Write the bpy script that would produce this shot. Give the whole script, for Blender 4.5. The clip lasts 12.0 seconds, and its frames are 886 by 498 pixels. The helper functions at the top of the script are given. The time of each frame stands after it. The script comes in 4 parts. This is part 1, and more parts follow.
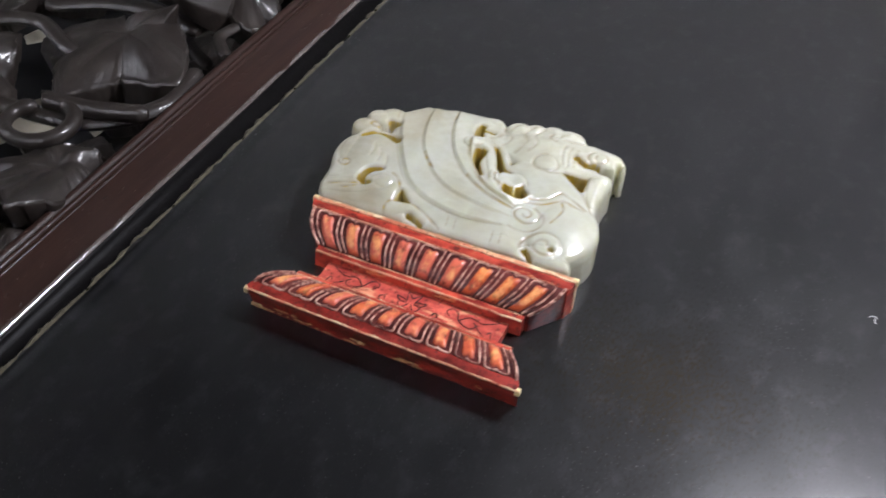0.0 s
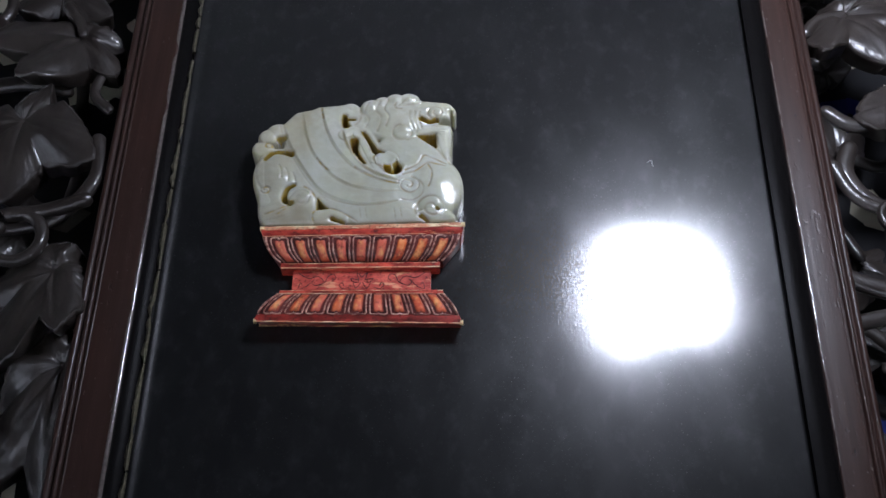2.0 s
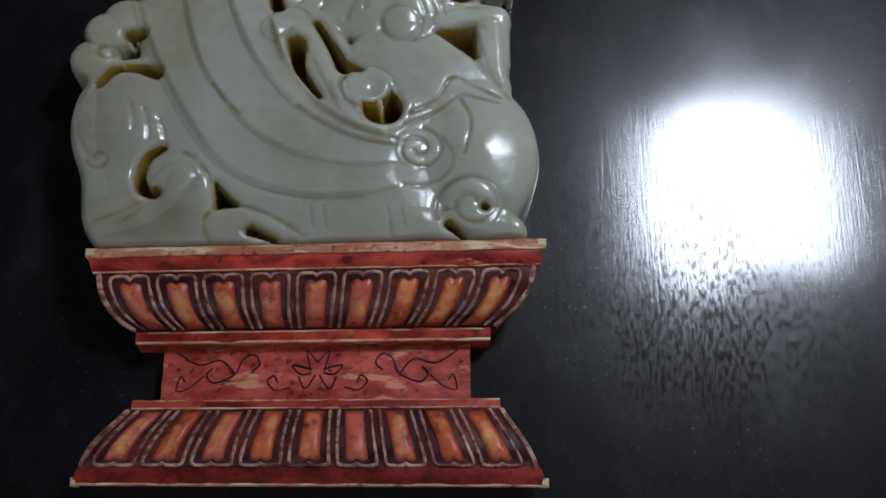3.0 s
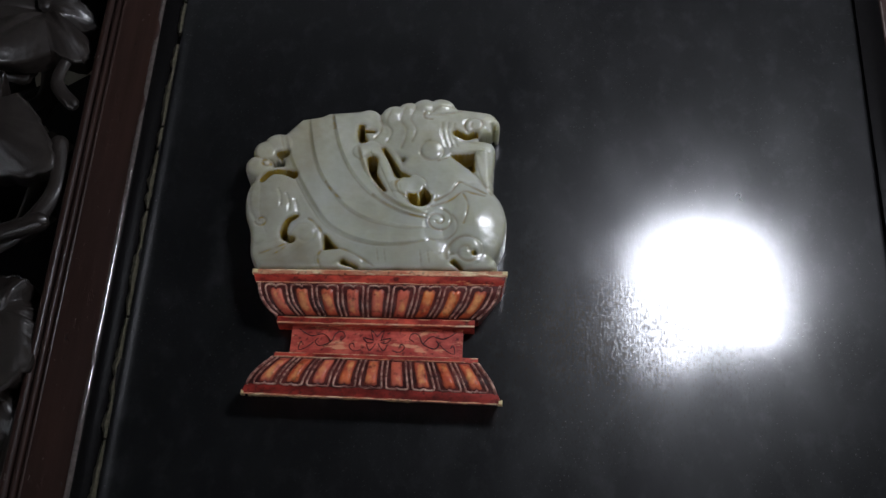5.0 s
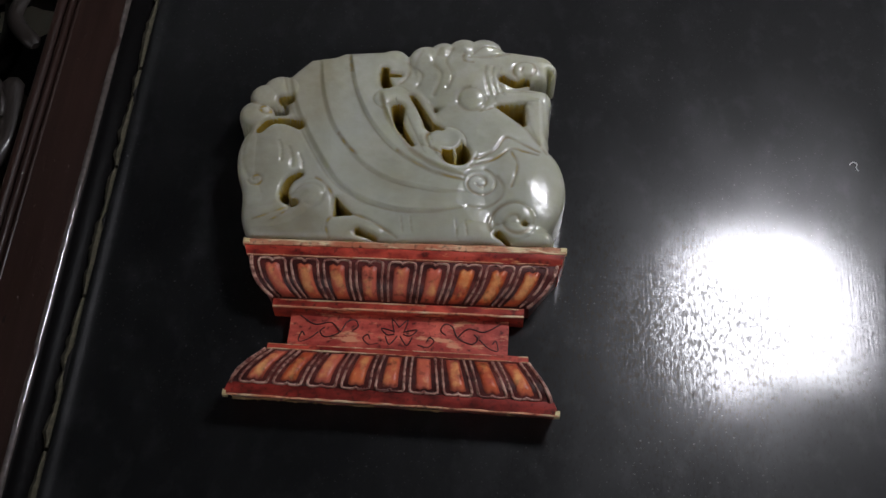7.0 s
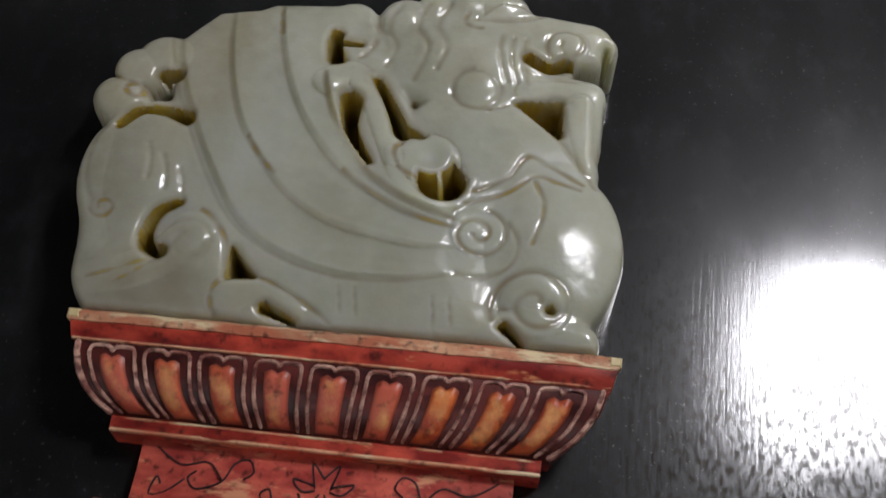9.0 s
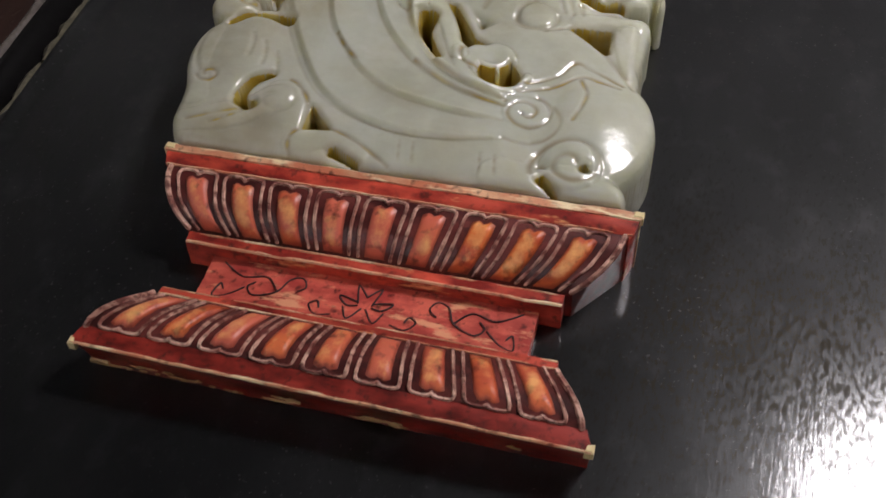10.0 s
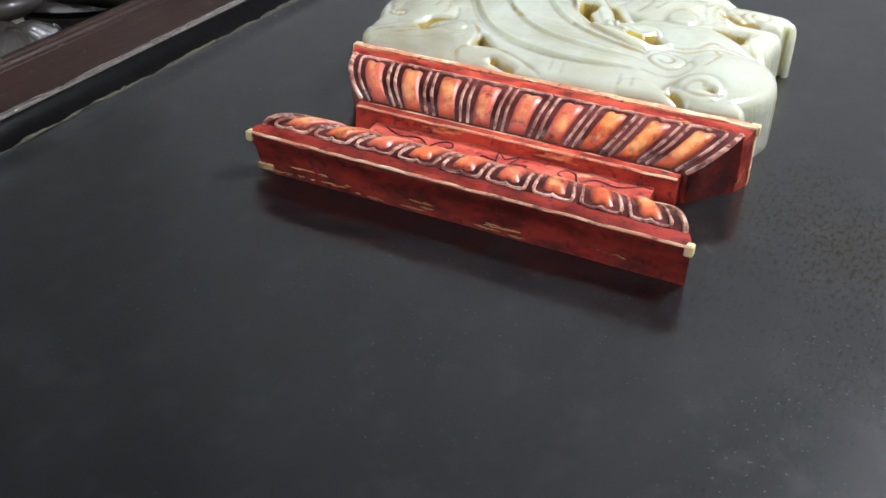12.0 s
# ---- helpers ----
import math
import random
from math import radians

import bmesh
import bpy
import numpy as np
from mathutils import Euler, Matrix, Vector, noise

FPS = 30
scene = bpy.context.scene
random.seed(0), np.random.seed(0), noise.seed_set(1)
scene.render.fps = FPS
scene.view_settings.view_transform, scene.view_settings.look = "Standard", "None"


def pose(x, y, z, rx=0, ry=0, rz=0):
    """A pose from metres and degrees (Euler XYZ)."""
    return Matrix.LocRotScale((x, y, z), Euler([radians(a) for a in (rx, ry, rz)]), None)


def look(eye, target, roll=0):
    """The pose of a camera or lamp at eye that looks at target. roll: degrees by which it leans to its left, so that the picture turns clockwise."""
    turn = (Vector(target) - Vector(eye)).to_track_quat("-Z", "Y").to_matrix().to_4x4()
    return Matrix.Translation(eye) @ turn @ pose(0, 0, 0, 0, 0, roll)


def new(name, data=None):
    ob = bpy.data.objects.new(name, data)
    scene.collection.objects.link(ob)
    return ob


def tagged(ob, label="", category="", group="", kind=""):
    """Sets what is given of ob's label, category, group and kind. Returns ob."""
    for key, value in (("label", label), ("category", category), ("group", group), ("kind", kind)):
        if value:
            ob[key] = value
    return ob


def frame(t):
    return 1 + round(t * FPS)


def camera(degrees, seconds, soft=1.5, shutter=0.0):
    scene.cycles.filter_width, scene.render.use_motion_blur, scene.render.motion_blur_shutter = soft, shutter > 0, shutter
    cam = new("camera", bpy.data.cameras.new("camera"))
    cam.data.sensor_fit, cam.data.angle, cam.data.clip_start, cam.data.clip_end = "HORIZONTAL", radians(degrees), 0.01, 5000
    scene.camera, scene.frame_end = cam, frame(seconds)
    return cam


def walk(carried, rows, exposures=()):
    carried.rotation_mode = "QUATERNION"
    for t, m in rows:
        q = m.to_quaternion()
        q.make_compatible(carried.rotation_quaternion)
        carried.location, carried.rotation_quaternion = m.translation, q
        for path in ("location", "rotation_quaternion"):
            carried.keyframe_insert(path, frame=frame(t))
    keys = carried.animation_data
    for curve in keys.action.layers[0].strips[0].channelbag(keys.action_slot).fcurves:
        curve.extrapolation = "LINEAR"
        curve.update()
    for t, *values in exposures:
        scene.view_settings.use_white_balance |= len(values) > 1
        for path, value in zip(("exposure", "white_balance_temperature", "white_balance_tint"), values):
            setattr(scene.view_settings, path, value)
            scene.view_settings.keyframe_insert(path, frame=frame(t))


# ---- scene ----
cam = camera(42.5, 12.0, soft=1.5, shutter=0.15)
# seconds, eye, target, roll
PATH = [
    (0, (0.08857, -0.19063, 0.22711), (0.00879, 0.01937, 0.02827), 5.31),
    (0.5, (0.10159, -0.26932, 0.34963), (0.06242, -0.07119, 0.12779), 5.51),
    (0.8, (0.12259, -0.39555, 0.40830), (0.09045, -0.17547, 0.20699), 3.77),
    (1, (0.10908, -0.38955, 0.42118), (0.09607, -0.18307, 0.20393), 4.76),
    (1.5, (0.06450, -0.26743, 0.41053), (0.05042, -0.07993, 0.17677), -0.43),
    (2, (0.03901, -0.20140, 0.40259), (0.03474, -0.04811, 0.14475), -0.96),
    (2.5, (0.02912, -0.08477, 0.27442), (0.02670, 0.03743, 0.00044), -0.66),
    (3, (0.01691, -0.02828, 0.20565), (0.02505, 0.07326, -0.07653), 4.81),
    (3.2, (0.01663, -0.02115, 0.20965), (0.02552, 0.07275, -0.07514), 5.53),
    (4.8, (0.03387, -0.10369, 0.34817), (0.02247, 0.02461, 0.07723), -3.03),
    (5, (0.02975, -0.11435, 0.34651), (0.02185, 0.01839, 0.07759), -0.70),
    (5.5, (0.02798, -0.12618, 0.32495), (0.01881, 0.01067, 0.05814), -0.65),
    (6, (0.02426, -0.11146, 0.29516), (0.01792, 0.02463, 0.02788), 0.22),
    (6.5, (0.02238, -0.10124, 0.27466), (0.01019, 0.03726, 0.00883), -0.87),
    (7, (0.02074, -0.09713, 0.26690), (0.00937, 0.04577, 0.00336), -0.44),
    (7.2, (0.00931, -0.07406, 0.26110), (0.00930, 0.05881, -0.00787), 3.64),
    (8.8, (0.02552, -0.01403, 0.16713), (0.00009, 0.12316, -0.09845), -3.81),
    (9, (0.02435, -0.02192, 0.16744), (0.00464, 0.11499, -0.09877), -0.58),
    (9.5, (0.03508, -0.04469, 0.16679), (-0.00242, 0.11272, -0.08582), -2.05),
    (10, (0.04437, -0.08423, 0.14950), (-0.01037, 0.10251, -0.07882), -2.10),
    (10.5, (0.04624, -0.11027, 0.12455), (-0.02863, 0.10219, -0.07359), -0.71),
    (11, (0.05427, -0.13032, 0.10916), (-0.03517, 0.09669, -0.06538), 1.99),
    (11.5, (0.05744, -0.14344, 0.10451), (-0.03691, 0.08560, -0.06474), 2.17),
    (12, (0.06712, -0.15399, 0.09676), (-0.03749, 0.08085, -0.05786), 3.02),
]
# seconds, stops, kelvin, tint
EXPOSURES = [
    (0.0, 1.10, 6600, 20), (0.5, 1.00, 6400, 20), (1.0, 0.90, 6050, 21), (1.5, 0.75, 6100, 21), (2.0, 0.25, 6000, 19),
    (2.5, -0.30, 6000, 15), (3.0, -0.65, 6100, 15), (5.0, -0.45, 6400, 16), (7.2, -0.48, 6750, 18), (9.0, -0.35, 6900, 18), (9.5, -0.27, 7100, 21), (10.0, 0.15, 7200, 21), (10.5, 0.47, 6900, 17), (11.0, 0.90, 6800, 15), (11.5, 1.32, 6600, 14), (12.0, 1.55, 6450, 13),
]
walk(cam, [(t, look(eye, target, roll)) for t, eye, target, roll in PATH], EXPOSURES)

# ---- world and lamps ----
world = bpy.data.worlds.new("room_air")
scene.world = world
world.use_nodes = True
world.node_tree.nodes["Background"].inputs[0].default_value = (0.86, 0.93, 1.0, 1)
world.node_tree.nodes["Background"].inputs[1].default_value = 2.1

S = 0.1  # the model is written in decimetres
LAMP = Vector((0.176, 0.182, 0.300))
LAMP_POWER = 50.0
TILT = 0.0  # the screen's turn against the pedestal


# ---- materials ----
def material(name):
    m = bpy.data.materials.new(name)
    m.use_nodes = True
    nt = m.node_tree
    return m, nt, nt.nodes["Principled BSDF"]


def node(nt, kind, **values):
    n = nt.nodes.new(kind)
    for key, value in values.items():
        n.inputs[key].default_value = value
    return n


def ramp(nt, source, stops):
    r = nt.nodes.new("ShaderNodeValToRGB")
    while len(r.color_ramp.elements) < len(stops):
        r.color_ramp.elements.new(0.5)
    for e, (pos, col) in zip(r.color_ramp.elements, stops):
        e.position = pos
        e.color = (*col, 1) if len(col) == 3 else col
    nt.links.new(source, r.inputs[0])
    return r.outputs[0]


def grey(v):
    return (v, v, v)


def coords(nt, scale=(1, 1, 1)):
    g = nt.nodes.new("ShaderNodeNewGeometry")
    mp = nt.nodes.new("ShaderNodeMapping")
    mp.inputs["Scale"].default_value = scale
    nt.links.new(g.outputs["Position"], mp.inputs[0])
    return mp.outputs[0]


def noise_of(nt, scale, detail=4.0, stretch=(1, 1, 1), rough=0.55):
    n = node(nt, "ShaderNodeTexNoise", Scale=scale, Detail=detail, Roughness=rough)
    nt.links.new(coords(nt, stretch), n.inputs["Vector"])
    return n.outputs["Fac"]


def mixed(nt, fac, a, b):
    m = nt.nodes.new("ShaderNodeMix")
    m.data_type = "RGBA"
    for sock, val in ((m.inputs[0], fac), (m.inputs[6], a), (m.inputs[7], b)):
        if isinstance(val, bpy.types.NodeSocket):
            nt.links.new(val, sock)
        elif isinstance(val, tuple):
            sock.default_value = (*val, 1)
        else:
            sock.default_value = val
    return m.outputs[2]


def math_node(nt, op, a, b=0.0, c=0.0):
    m = nt.nodes.new("ShaderNodeMath")
    m.operation = op
    for sock, val in zip(m.inputs, (a, b, c)):
        if isinstance(val, bpy.types.NodeSocket):
            nt.links.new(val, sock)
        else:
            sock.default_value = val
    return m.outputs[0]


def bump(nt, bsdf, height, strength, distance):
    b = node(nt, "ShaderNodeBump", Strength=strength, Distance=distance)
    nt.links.new(height, b.inputs["Height"])
    nt.links.new(b.outputs[0], bsdf.inputs["Normal"])
    return b


def lacquer_material():
    m, nt, b = material("black_lacquer")
    smudge = noise_of(nt, 60, 5, (1, 0.5, 1))
    streak = noise_of(nt, 1800, 4, (1, 0.035, 1), 0.6)
    blot = noise_of(nt, 150, 4, (1, 0.7, 1), 0.6)
    pocks = noise_of(nt, 1250, 5, (1, 0.4, 1), 0.65)
    speck = noise_of(nt, 1100, 2)
    # the rubbed patch beside the pedestal
    far = nt.nodes.new("ShaderNodeVectorMath")
    far.operation = "DISTANCE"
    nt.links.new(coords(nt, (0.75, 1, 1)), far.inputs[0])
    far.inputs[1].default_value = (0.052, 0.027, 0.0)
    patch = ramp(nt, far.outputs["Value"], [(0.008, grey(1)), (0.055, grey(0))])
    worn = math_node(nt, "ADD", pocks, math_node(nt, "MULTIPLY", patch, 0.115))
    worn = math_node(nt, "ADD", worn, math_node(nt, "MULTIPLY", math_node(nt, "SUBTRACT", noise_of(nt, 45, 3, (1, 0.6, 1)), 0.5), 0.25))
    pit = ramp(nt, worn, [(0.585, grey(0)), (0.69, grey(1))])
    pit = math_node(nt, "MULTIPLY", pit, math_node(nt, "ADD", 0.22, math_node(nt, "MULTIPLY", patch, 0.78)))
    base = mixed(nt, ramp(nt, smudge, [(0.45, grey(0)), (0.75, grey(1))]), (0.0065, 0.0066, 0.007), (0.012, 0.0122, 0.0128))
    base = mixed(nt, ramp(nt, blot, [(0.52, grey(0)), (0.78, grey(0.75))]), base, (0.024, 0.0244, 0.0255))
    base = mixed(nt, math_node(nt, "MULTIPLY", pit, patch), base, (0.030, 0.024, 0.016))
    dust = math_node(nt, "MULTIPLY", ramp(nt, speck, [(0.65, grey(0)), (0.75, grey(0.45))]), ramp(nt, noise_of(nt, 22, 3), [(0.44, grey(0)), (0.60, grey(1))]))
    nt.links.new(mixed(nt, dust, base, (0.14, 0.14, 0.14)), b.inputs["Base Color"])
    nt.links.new(ramp(nt, smudge, [(0.3, grey(0.30)), (0.7, grey(0.36))]), b.inputs["Roughness"])
    nt.links.new(ramp(nt, pit, [(0.0, grey(0.21)), (1.0, grey(0.02))]), b.inputs["Specular IOR Level"])
    b.inputs["Coat IOR"].default_value = 1.6
    nt.links.new(ramp(nt, pit, [(0.0, grey(1.0)), (1.0, grey(0.20))]), b.inputs["Coat Weight"])
    cr = math_node(nt, "ADD", ramp(nt, smudge, [(0.35, grey(0.08)), (0.7, grey(0.13))]), math_node(nt, "MULTIPLY", streak, 0.05))
    nt.links.new(cr, b.inputs["Coat Roughness"])
    fine = noise_of(nt, 1000, 4, (1, 0.22, 1), 0.65)
    h = math_node(nt, "ADD", math_node(nt, "MULTIPLY", streak, 0.50), math_node(nt, "MULTIPLY", fine, 0.50))
    bp = bump(nt, b, h, 0.085, 0.0003)
    nt.links.new(bp.outputs[0], b.inputs["Coat Normal"])
    return m


def brown_wood_material():
    m, nt, b = material("brown_hardwood")
    grain = ramp(nt, noise_of(nt, 420, 5, (1, 0.045, 1), 0.6), [(0.15, grey(0)), (0.85, grey(1))])
    blot = noise_of(nt, 40, 3, (1, 0.3, 1))
    c = mixed(nt, grain, (0.019, 0.0095, 0.0073), (0.050, 0.0250, 0.0188))
    c = mixed(nt, ramp(nt, blot, [(0.4, grey(0)), (0.8, grey(0.6))]), c, (0.022, 0.0135, 0.0112))
    nick = noise_of(nt, 420, 3, (1, 0.4, 1), 0.6)
    c = mixed(nt, ramp(nt, nick, [(0.68, grey(0)), (0.72, grey(0.8))]), c, (0.010, 0.008, 0.008))
    rub = noise_of(nt, 700, 3, (1, 0.35, 1), 0.6)
    c = mixed(nt, ramp(nt, rub, [(0.70, grey(0)), (0.74, grey(0.7))]), c, (0.22, 0.19, 0.18))
    nt.links.new(c, b.inputs["Base Color"])
    nt.links.new(ramp(nt, blot, [(0.3, grey(0.36)), (0.7, grey(0.50))]), b.inputs["Roughness"])
    h = math_node(nt, "SUBTRACT", math_node(nt, "MULTIPLY", grain, 0.5), math_node(nt, "MULTIPLY", ramp(nt, nick, [(0.60, grey(0)), (0.72, grey(1))]), 1.0))
    bp = bump(nt, b, h, 0.25, 0.0004)
    nt.links.new(bp.outputs[0], b.inputs["Coat Normal"])
    b.inputs["Coat Weight"].default_value = 0.14
    b.inputs["Specular IOR Level"].default_value = 0.22
    b.inputs["Coat Roughness"].default_value = 0.12
    return m


def carved_wood_material():
    m, nt, b = material("carved_dark_wood")
    grain = noise_of(nt, 300, 5, (1, 0.25, 1))
    dust = noise_of(nt, 55, 4)
    c = mixed(nt, grain, (0.0140, 0.0105, 0.0086), (0.034, 0.0265, 0.0222))
    nt.links.new(mixed(nt, ramp(nt, dust, [(0.5, grey(0)), (0.8, grey(0.5))]), c, (0.064, 0.052, 0.044)), b.inputs["Base Color"])
    nt.links.new(ramp(nt, dust, [(0.3, grey(0.42)), (0.75, grey(0.60))]), b.inputs["Roughness"])
    b.inputs["Specular IOR Level"].default_value = 0.35
    b.inputs["Coat Weight"].default_value = 0.55
    b.inputs["Coat Roughness"].default_value = 0.15
    lump = noise_of(nt, 160, 5, (1, 0.6, 1), 0.6)
    h = math_node(nt, "ADD", math_node(nt, "MULTIPLY", grain, 0.25), lump)
    bp = bump(nt, b, h, 0.35, 0.0012)
    nt.links.new(bp.outputs[0], b.inputs["Coat Normal"])
    return m


def jade_material():
    m, nt, b = material("pale_jade")
    cloud = noise_of(nt, 45, 4)
    fine = noise_of(nt, 400, 3)
    mottle = math_node(nt, "ADD", math_node(nt, "MULTIPLY", cloud, 0.55), math_node(nt, "MULTIPLY", noise_of(nt, 170, 4, (1, 1, 1), 0.6), 0.45))
    c = mixed(nt, ramp(nt, mottle, [(0.38, grey(0)), (0.62, grey(1))]), (0.358, 0.355, 0.268), (0.500, 0.500, 0.412))
    c = mixed(nt, ramp(nt, noise_of(nt, 20, 3), [(0.42, grey(0)), (0.62, grey(0.55))]), c, (0.43, 0.455, 0.385))
    # browning over the stone: stained carving lines, recesses, lower edge and hole walls
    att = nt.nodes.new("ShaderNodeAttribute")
    att.attribute_name = "brown_tint"
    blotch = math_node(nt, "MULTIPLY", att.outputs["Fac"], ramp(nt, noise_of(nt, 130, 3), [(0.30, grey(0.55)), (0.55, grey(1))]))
    # the second stop is amber, for light passing through the hole walls
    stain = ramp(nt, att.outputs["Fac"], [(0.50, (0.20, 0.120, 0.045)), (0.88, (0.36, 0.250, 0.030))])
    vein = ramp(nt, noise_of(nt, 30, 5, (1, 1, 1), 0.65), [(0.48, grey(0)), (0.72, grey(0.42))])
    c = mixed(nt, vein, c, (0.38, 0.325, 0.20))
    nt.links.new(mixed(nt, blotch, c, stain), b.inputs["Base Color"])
    nt.links.new(ramp(nt, cloud, [(0.3, grey(0.17)), (0.7, grey(0.27))]), b.inputs["Roughness"])
    b.inputs["Subsurface Weight"].default_value = 0.85
    b.inputs["Subsurface Radius"].default_value = (0.0088, 0.0090, 0.0066)
    b.inputs["Subsurface Scale"].default_value = 1.0
    b.inputs["IOR"].default_value = 1.62
    b.inputs["Specular IOR Level"].default_value = 0.55
    h = math_node(nt, "ADD", noise_of(nt, 75, 2), math_node(nt, "MULTIPLY", noise_of(nt, 240, 3), 0.30))
    bump(nt, b, h, 0.55, 0.0010)
    return m


def dyed_material(name, low, high, worn, wear=0.62, scale=260, other=None, soft=0.08, stretch=(0.3, 1.2, 1.2), rubbed=""):
    """Red-dyed carved bone: colour in two tones with worn pale patches."""
    m, nt, b = material(name)
    n = noise_of(nt, scale, 5, (0.5, 1, 1))
    w = noise_of(nt, scale * 1.1, 5, stretch, 0.62)
    dark = noise_of(nt, scale * 2.2, 3)
    c = mixed(nt, ramp(nt, n, [(0.38, grey(0)), (0.62, grey(1))]), low, high)
    deep = noise_of(nt, scale * 0.3, 4, (0.4, 1, 1))
    c = mixed(nt, ramp(nt, deep, [(0.42, grey(0)), (0.66, grey(0.45))]), c, tuple(v * 0.5 for v in low))
    if other:
        pick = nt.nodes.new("ShaderNodeObjectInfo")
        c = mixed(nt, ramp(nt, pick.outputs["Random"], [(0.25, grey(0)), (0.9, grey(0.9))]), c, other)
    c = mixed(nt, ramp(nt, dark, [(0.54, grey(0)), (0.70, grey(0.75))]), c, (0.03, 0.008, 0.006))
    if rubbed:
        # rubbed paler on the crown, the dye left round the edge
        crown = nt.nodes.new("ShaderNodeAttribute")
        crown.attribute_name = rubbed
        c = mixed(nt, ramp(nt, crown.outputs["Fac"], [(0.0, grey(0.75)), (0.45, grey(0))]), c, (0.20, 0.030, 0.018))
        w = math_node(nt, "ADD", w, math_node(nt, "MULTIPLY", math_node(nt, "SUBTRACT", crown.outputs["Fac"], 0.7), 0.22))
    nt.links.new(mixed(nt, ramp(nt, w, [(wear, grey(0)), (wear + soft, grey(0.9))]), c, worn), b.inputs["Base Color"])
    nt.links.new(ramp(nt, n, [(0.3, grey(0.30)), (0.7, grey(0.45))]), b.inputs["Roughness"])
    b.inputs["Specular IOR Level"].default_value = 0.35
    bump(nt, b, n, 0.25, 0.0004)
    return m


def plain_material(name, colour, rough, metal=0.0, vary=0.25, scale=200):
    m, nt, b = material(name)
    n = noise_of(nt, scale, 4)
    nt.links.new(mixed(nt, n, tuple(v * (1 - vary) for v in colour), tuple(v * (1 + vary) for v in colour)), b.inputs["Base Color"])
    b.inputs["Roughness"].default_value = rough
    b.inputs["Metallic"].default_value = metal
    bump(nt, b, n, 0.2, 0.0004)
    return m


def cloth_material():
    m, nt, b = material("printed_cloth")
    v = node(nt, "ShaderNodeTexVoronoi", Scale=75.0)
    nt.links.new(coords(nt), v.inputs["Vector"])
    pick = nt.nodes.new("ShaderNodeSeparateColor")
    nt.links.new(v.outputs["Color"], pick.inputs[0])
    pale = ramp(nt, pick.outputs[0], [(0.83, grey(0)), (0.85, grey(1))])
    blue = ramp(nt, pick.outputs[1], [(0.95, grey(0)), (0.96, grey(1))])
    weave = noise_of(nt, 1500, 2)
    c = mixed(nt, weave, (0.48, 0.44, 0.34), (0.62, 0.58, 0.46))
    c = mixed(nt, pale, (0.0045, 0.0045, 0.006), c)
    c = mixed(nt, blue, c, (0.010, 0.018, 0.15))
    nt.links.new(c, b.inputs["Base Color"])
    b.inputs["Roughness"].default_value = 0.9
    bump(nt, b, weave, 0.4, 0.0005)
    return m


def glass_material():
    m, nt, b = material("window_glass")
    b.inputs["Transmission Weight"].default_value = 1.0
    b.inputs["Roughness"].default_value = 0.0
    b.inputs["IOR"].default_value = 1.45
    return m


def glow_material(name, colour, power):
    m, nt, b = material(name)
    b.inputs["Base Color"].default_value = (0.8, 0.8, 0.8, 1)
    b.inputs["Emission Color"].default_value = (*colour, 1)
    b.inputs["Emission Strength"].default_value = power
    return m


LACQUER = lacquer_material()
BROWN = brown_wood_material()
CARVED = carved_wood_material()
JADE = jade_material()
RED = dyed_material("red_dyed_bone", (0.24, 0.020, 0.015), (0.70, 0.090, 0.050), (0.84, 0.36, 0.16), 0.62)
DARKRED = dyed_material("dark_red_ground", (0.050, 0.011, 0.010), (0.160, 0.032, 0.026), (0.26, 0.08, 0.05), 0.70)
WAIST = dyed_material("waist_red", (0.42, 0.052, 0.042), (0.76, 0.145, 0.095), (0.80, 0.36, 0.20), 0.57, 330)
ORANGE = dyed_material("orange_pad", (0.50, 0.068, 0.030), (0.88, 0.220, 0.055), (0.90, 0.43, 0.16), 0.49, 200, (0.66, 0.145, 0.090), 0.22, (1.0, 0.8, 1.0), "rubbed")
PINK = dyed_material("pale_rim", (0.34, 0.13, 0.10), (0.76, 0.46, 0.35), (0.12, 0.030, 0.025), 0.52, 420)
EDGE = dyed_material("worn_orange_edge", (0.62, 0.20, 0.11), (0.82, 0.48, 0.28), (0.88, 0.72, 0.45), 0.52, 300)
CREAM = plain_material("bare_bone", (0.72, 0.58, 0.30), 0.45)
TAN = plain_material("rubbed_bone", (0.42, 0.27, 0.11), 0.5, 0, 0.5, 500)
PLINTHRED = dyed_material("plinth_dark_red", (0.10, 0.010, 0.008), (0.36, 0.036, 0.024), (0.55, 0.24, 0.11), 0.68)
INK = plain_material("dark_engraving", (0.035, 0.008, 0.008), 0.6)
ARRIS = plain_material("rubbed_wood", (0.12, 0.10, 0.09), 0.11, 0, 0.6, 600)
ARRIS.node_tree.nodes["Principled BSDF"].inputs["IOR"].default_value = 2.4
COVE = plain_material("black_cove", (0.006, 0.0055, 0.0055), 0.33, 0, 0.4, 500)
COVE.node_tree.nodes["Principled BSDF"].inputs["Specular IOR Level"].default_value = 0.03
BLACK = plain_material("groove_black", (0.006, 0.005, 0.005), 0.55)
CHIP = plain_material("chipped_ground", (0.080, 0.070, 0.044), 0.9, 0, 0.85, 900)
GILT = plain_material("old_gilt", (0.42, 0.32, 0.13), 0.36, 0.7, 0.75, 420)
STONE = plain_material("pinkish_soapstone", (0.55, 0.45, 0.40), 0.4)
CLOTH = cloth_material()
WALLM = plain_material("plaster", (0.55, 0.54, 0.52), 0.9, 0, 0.06, 6)
PALE = plain_material("pale_plaster", (0.80, 0.79, 0.77), 0.9, 0, 0.05, 6)
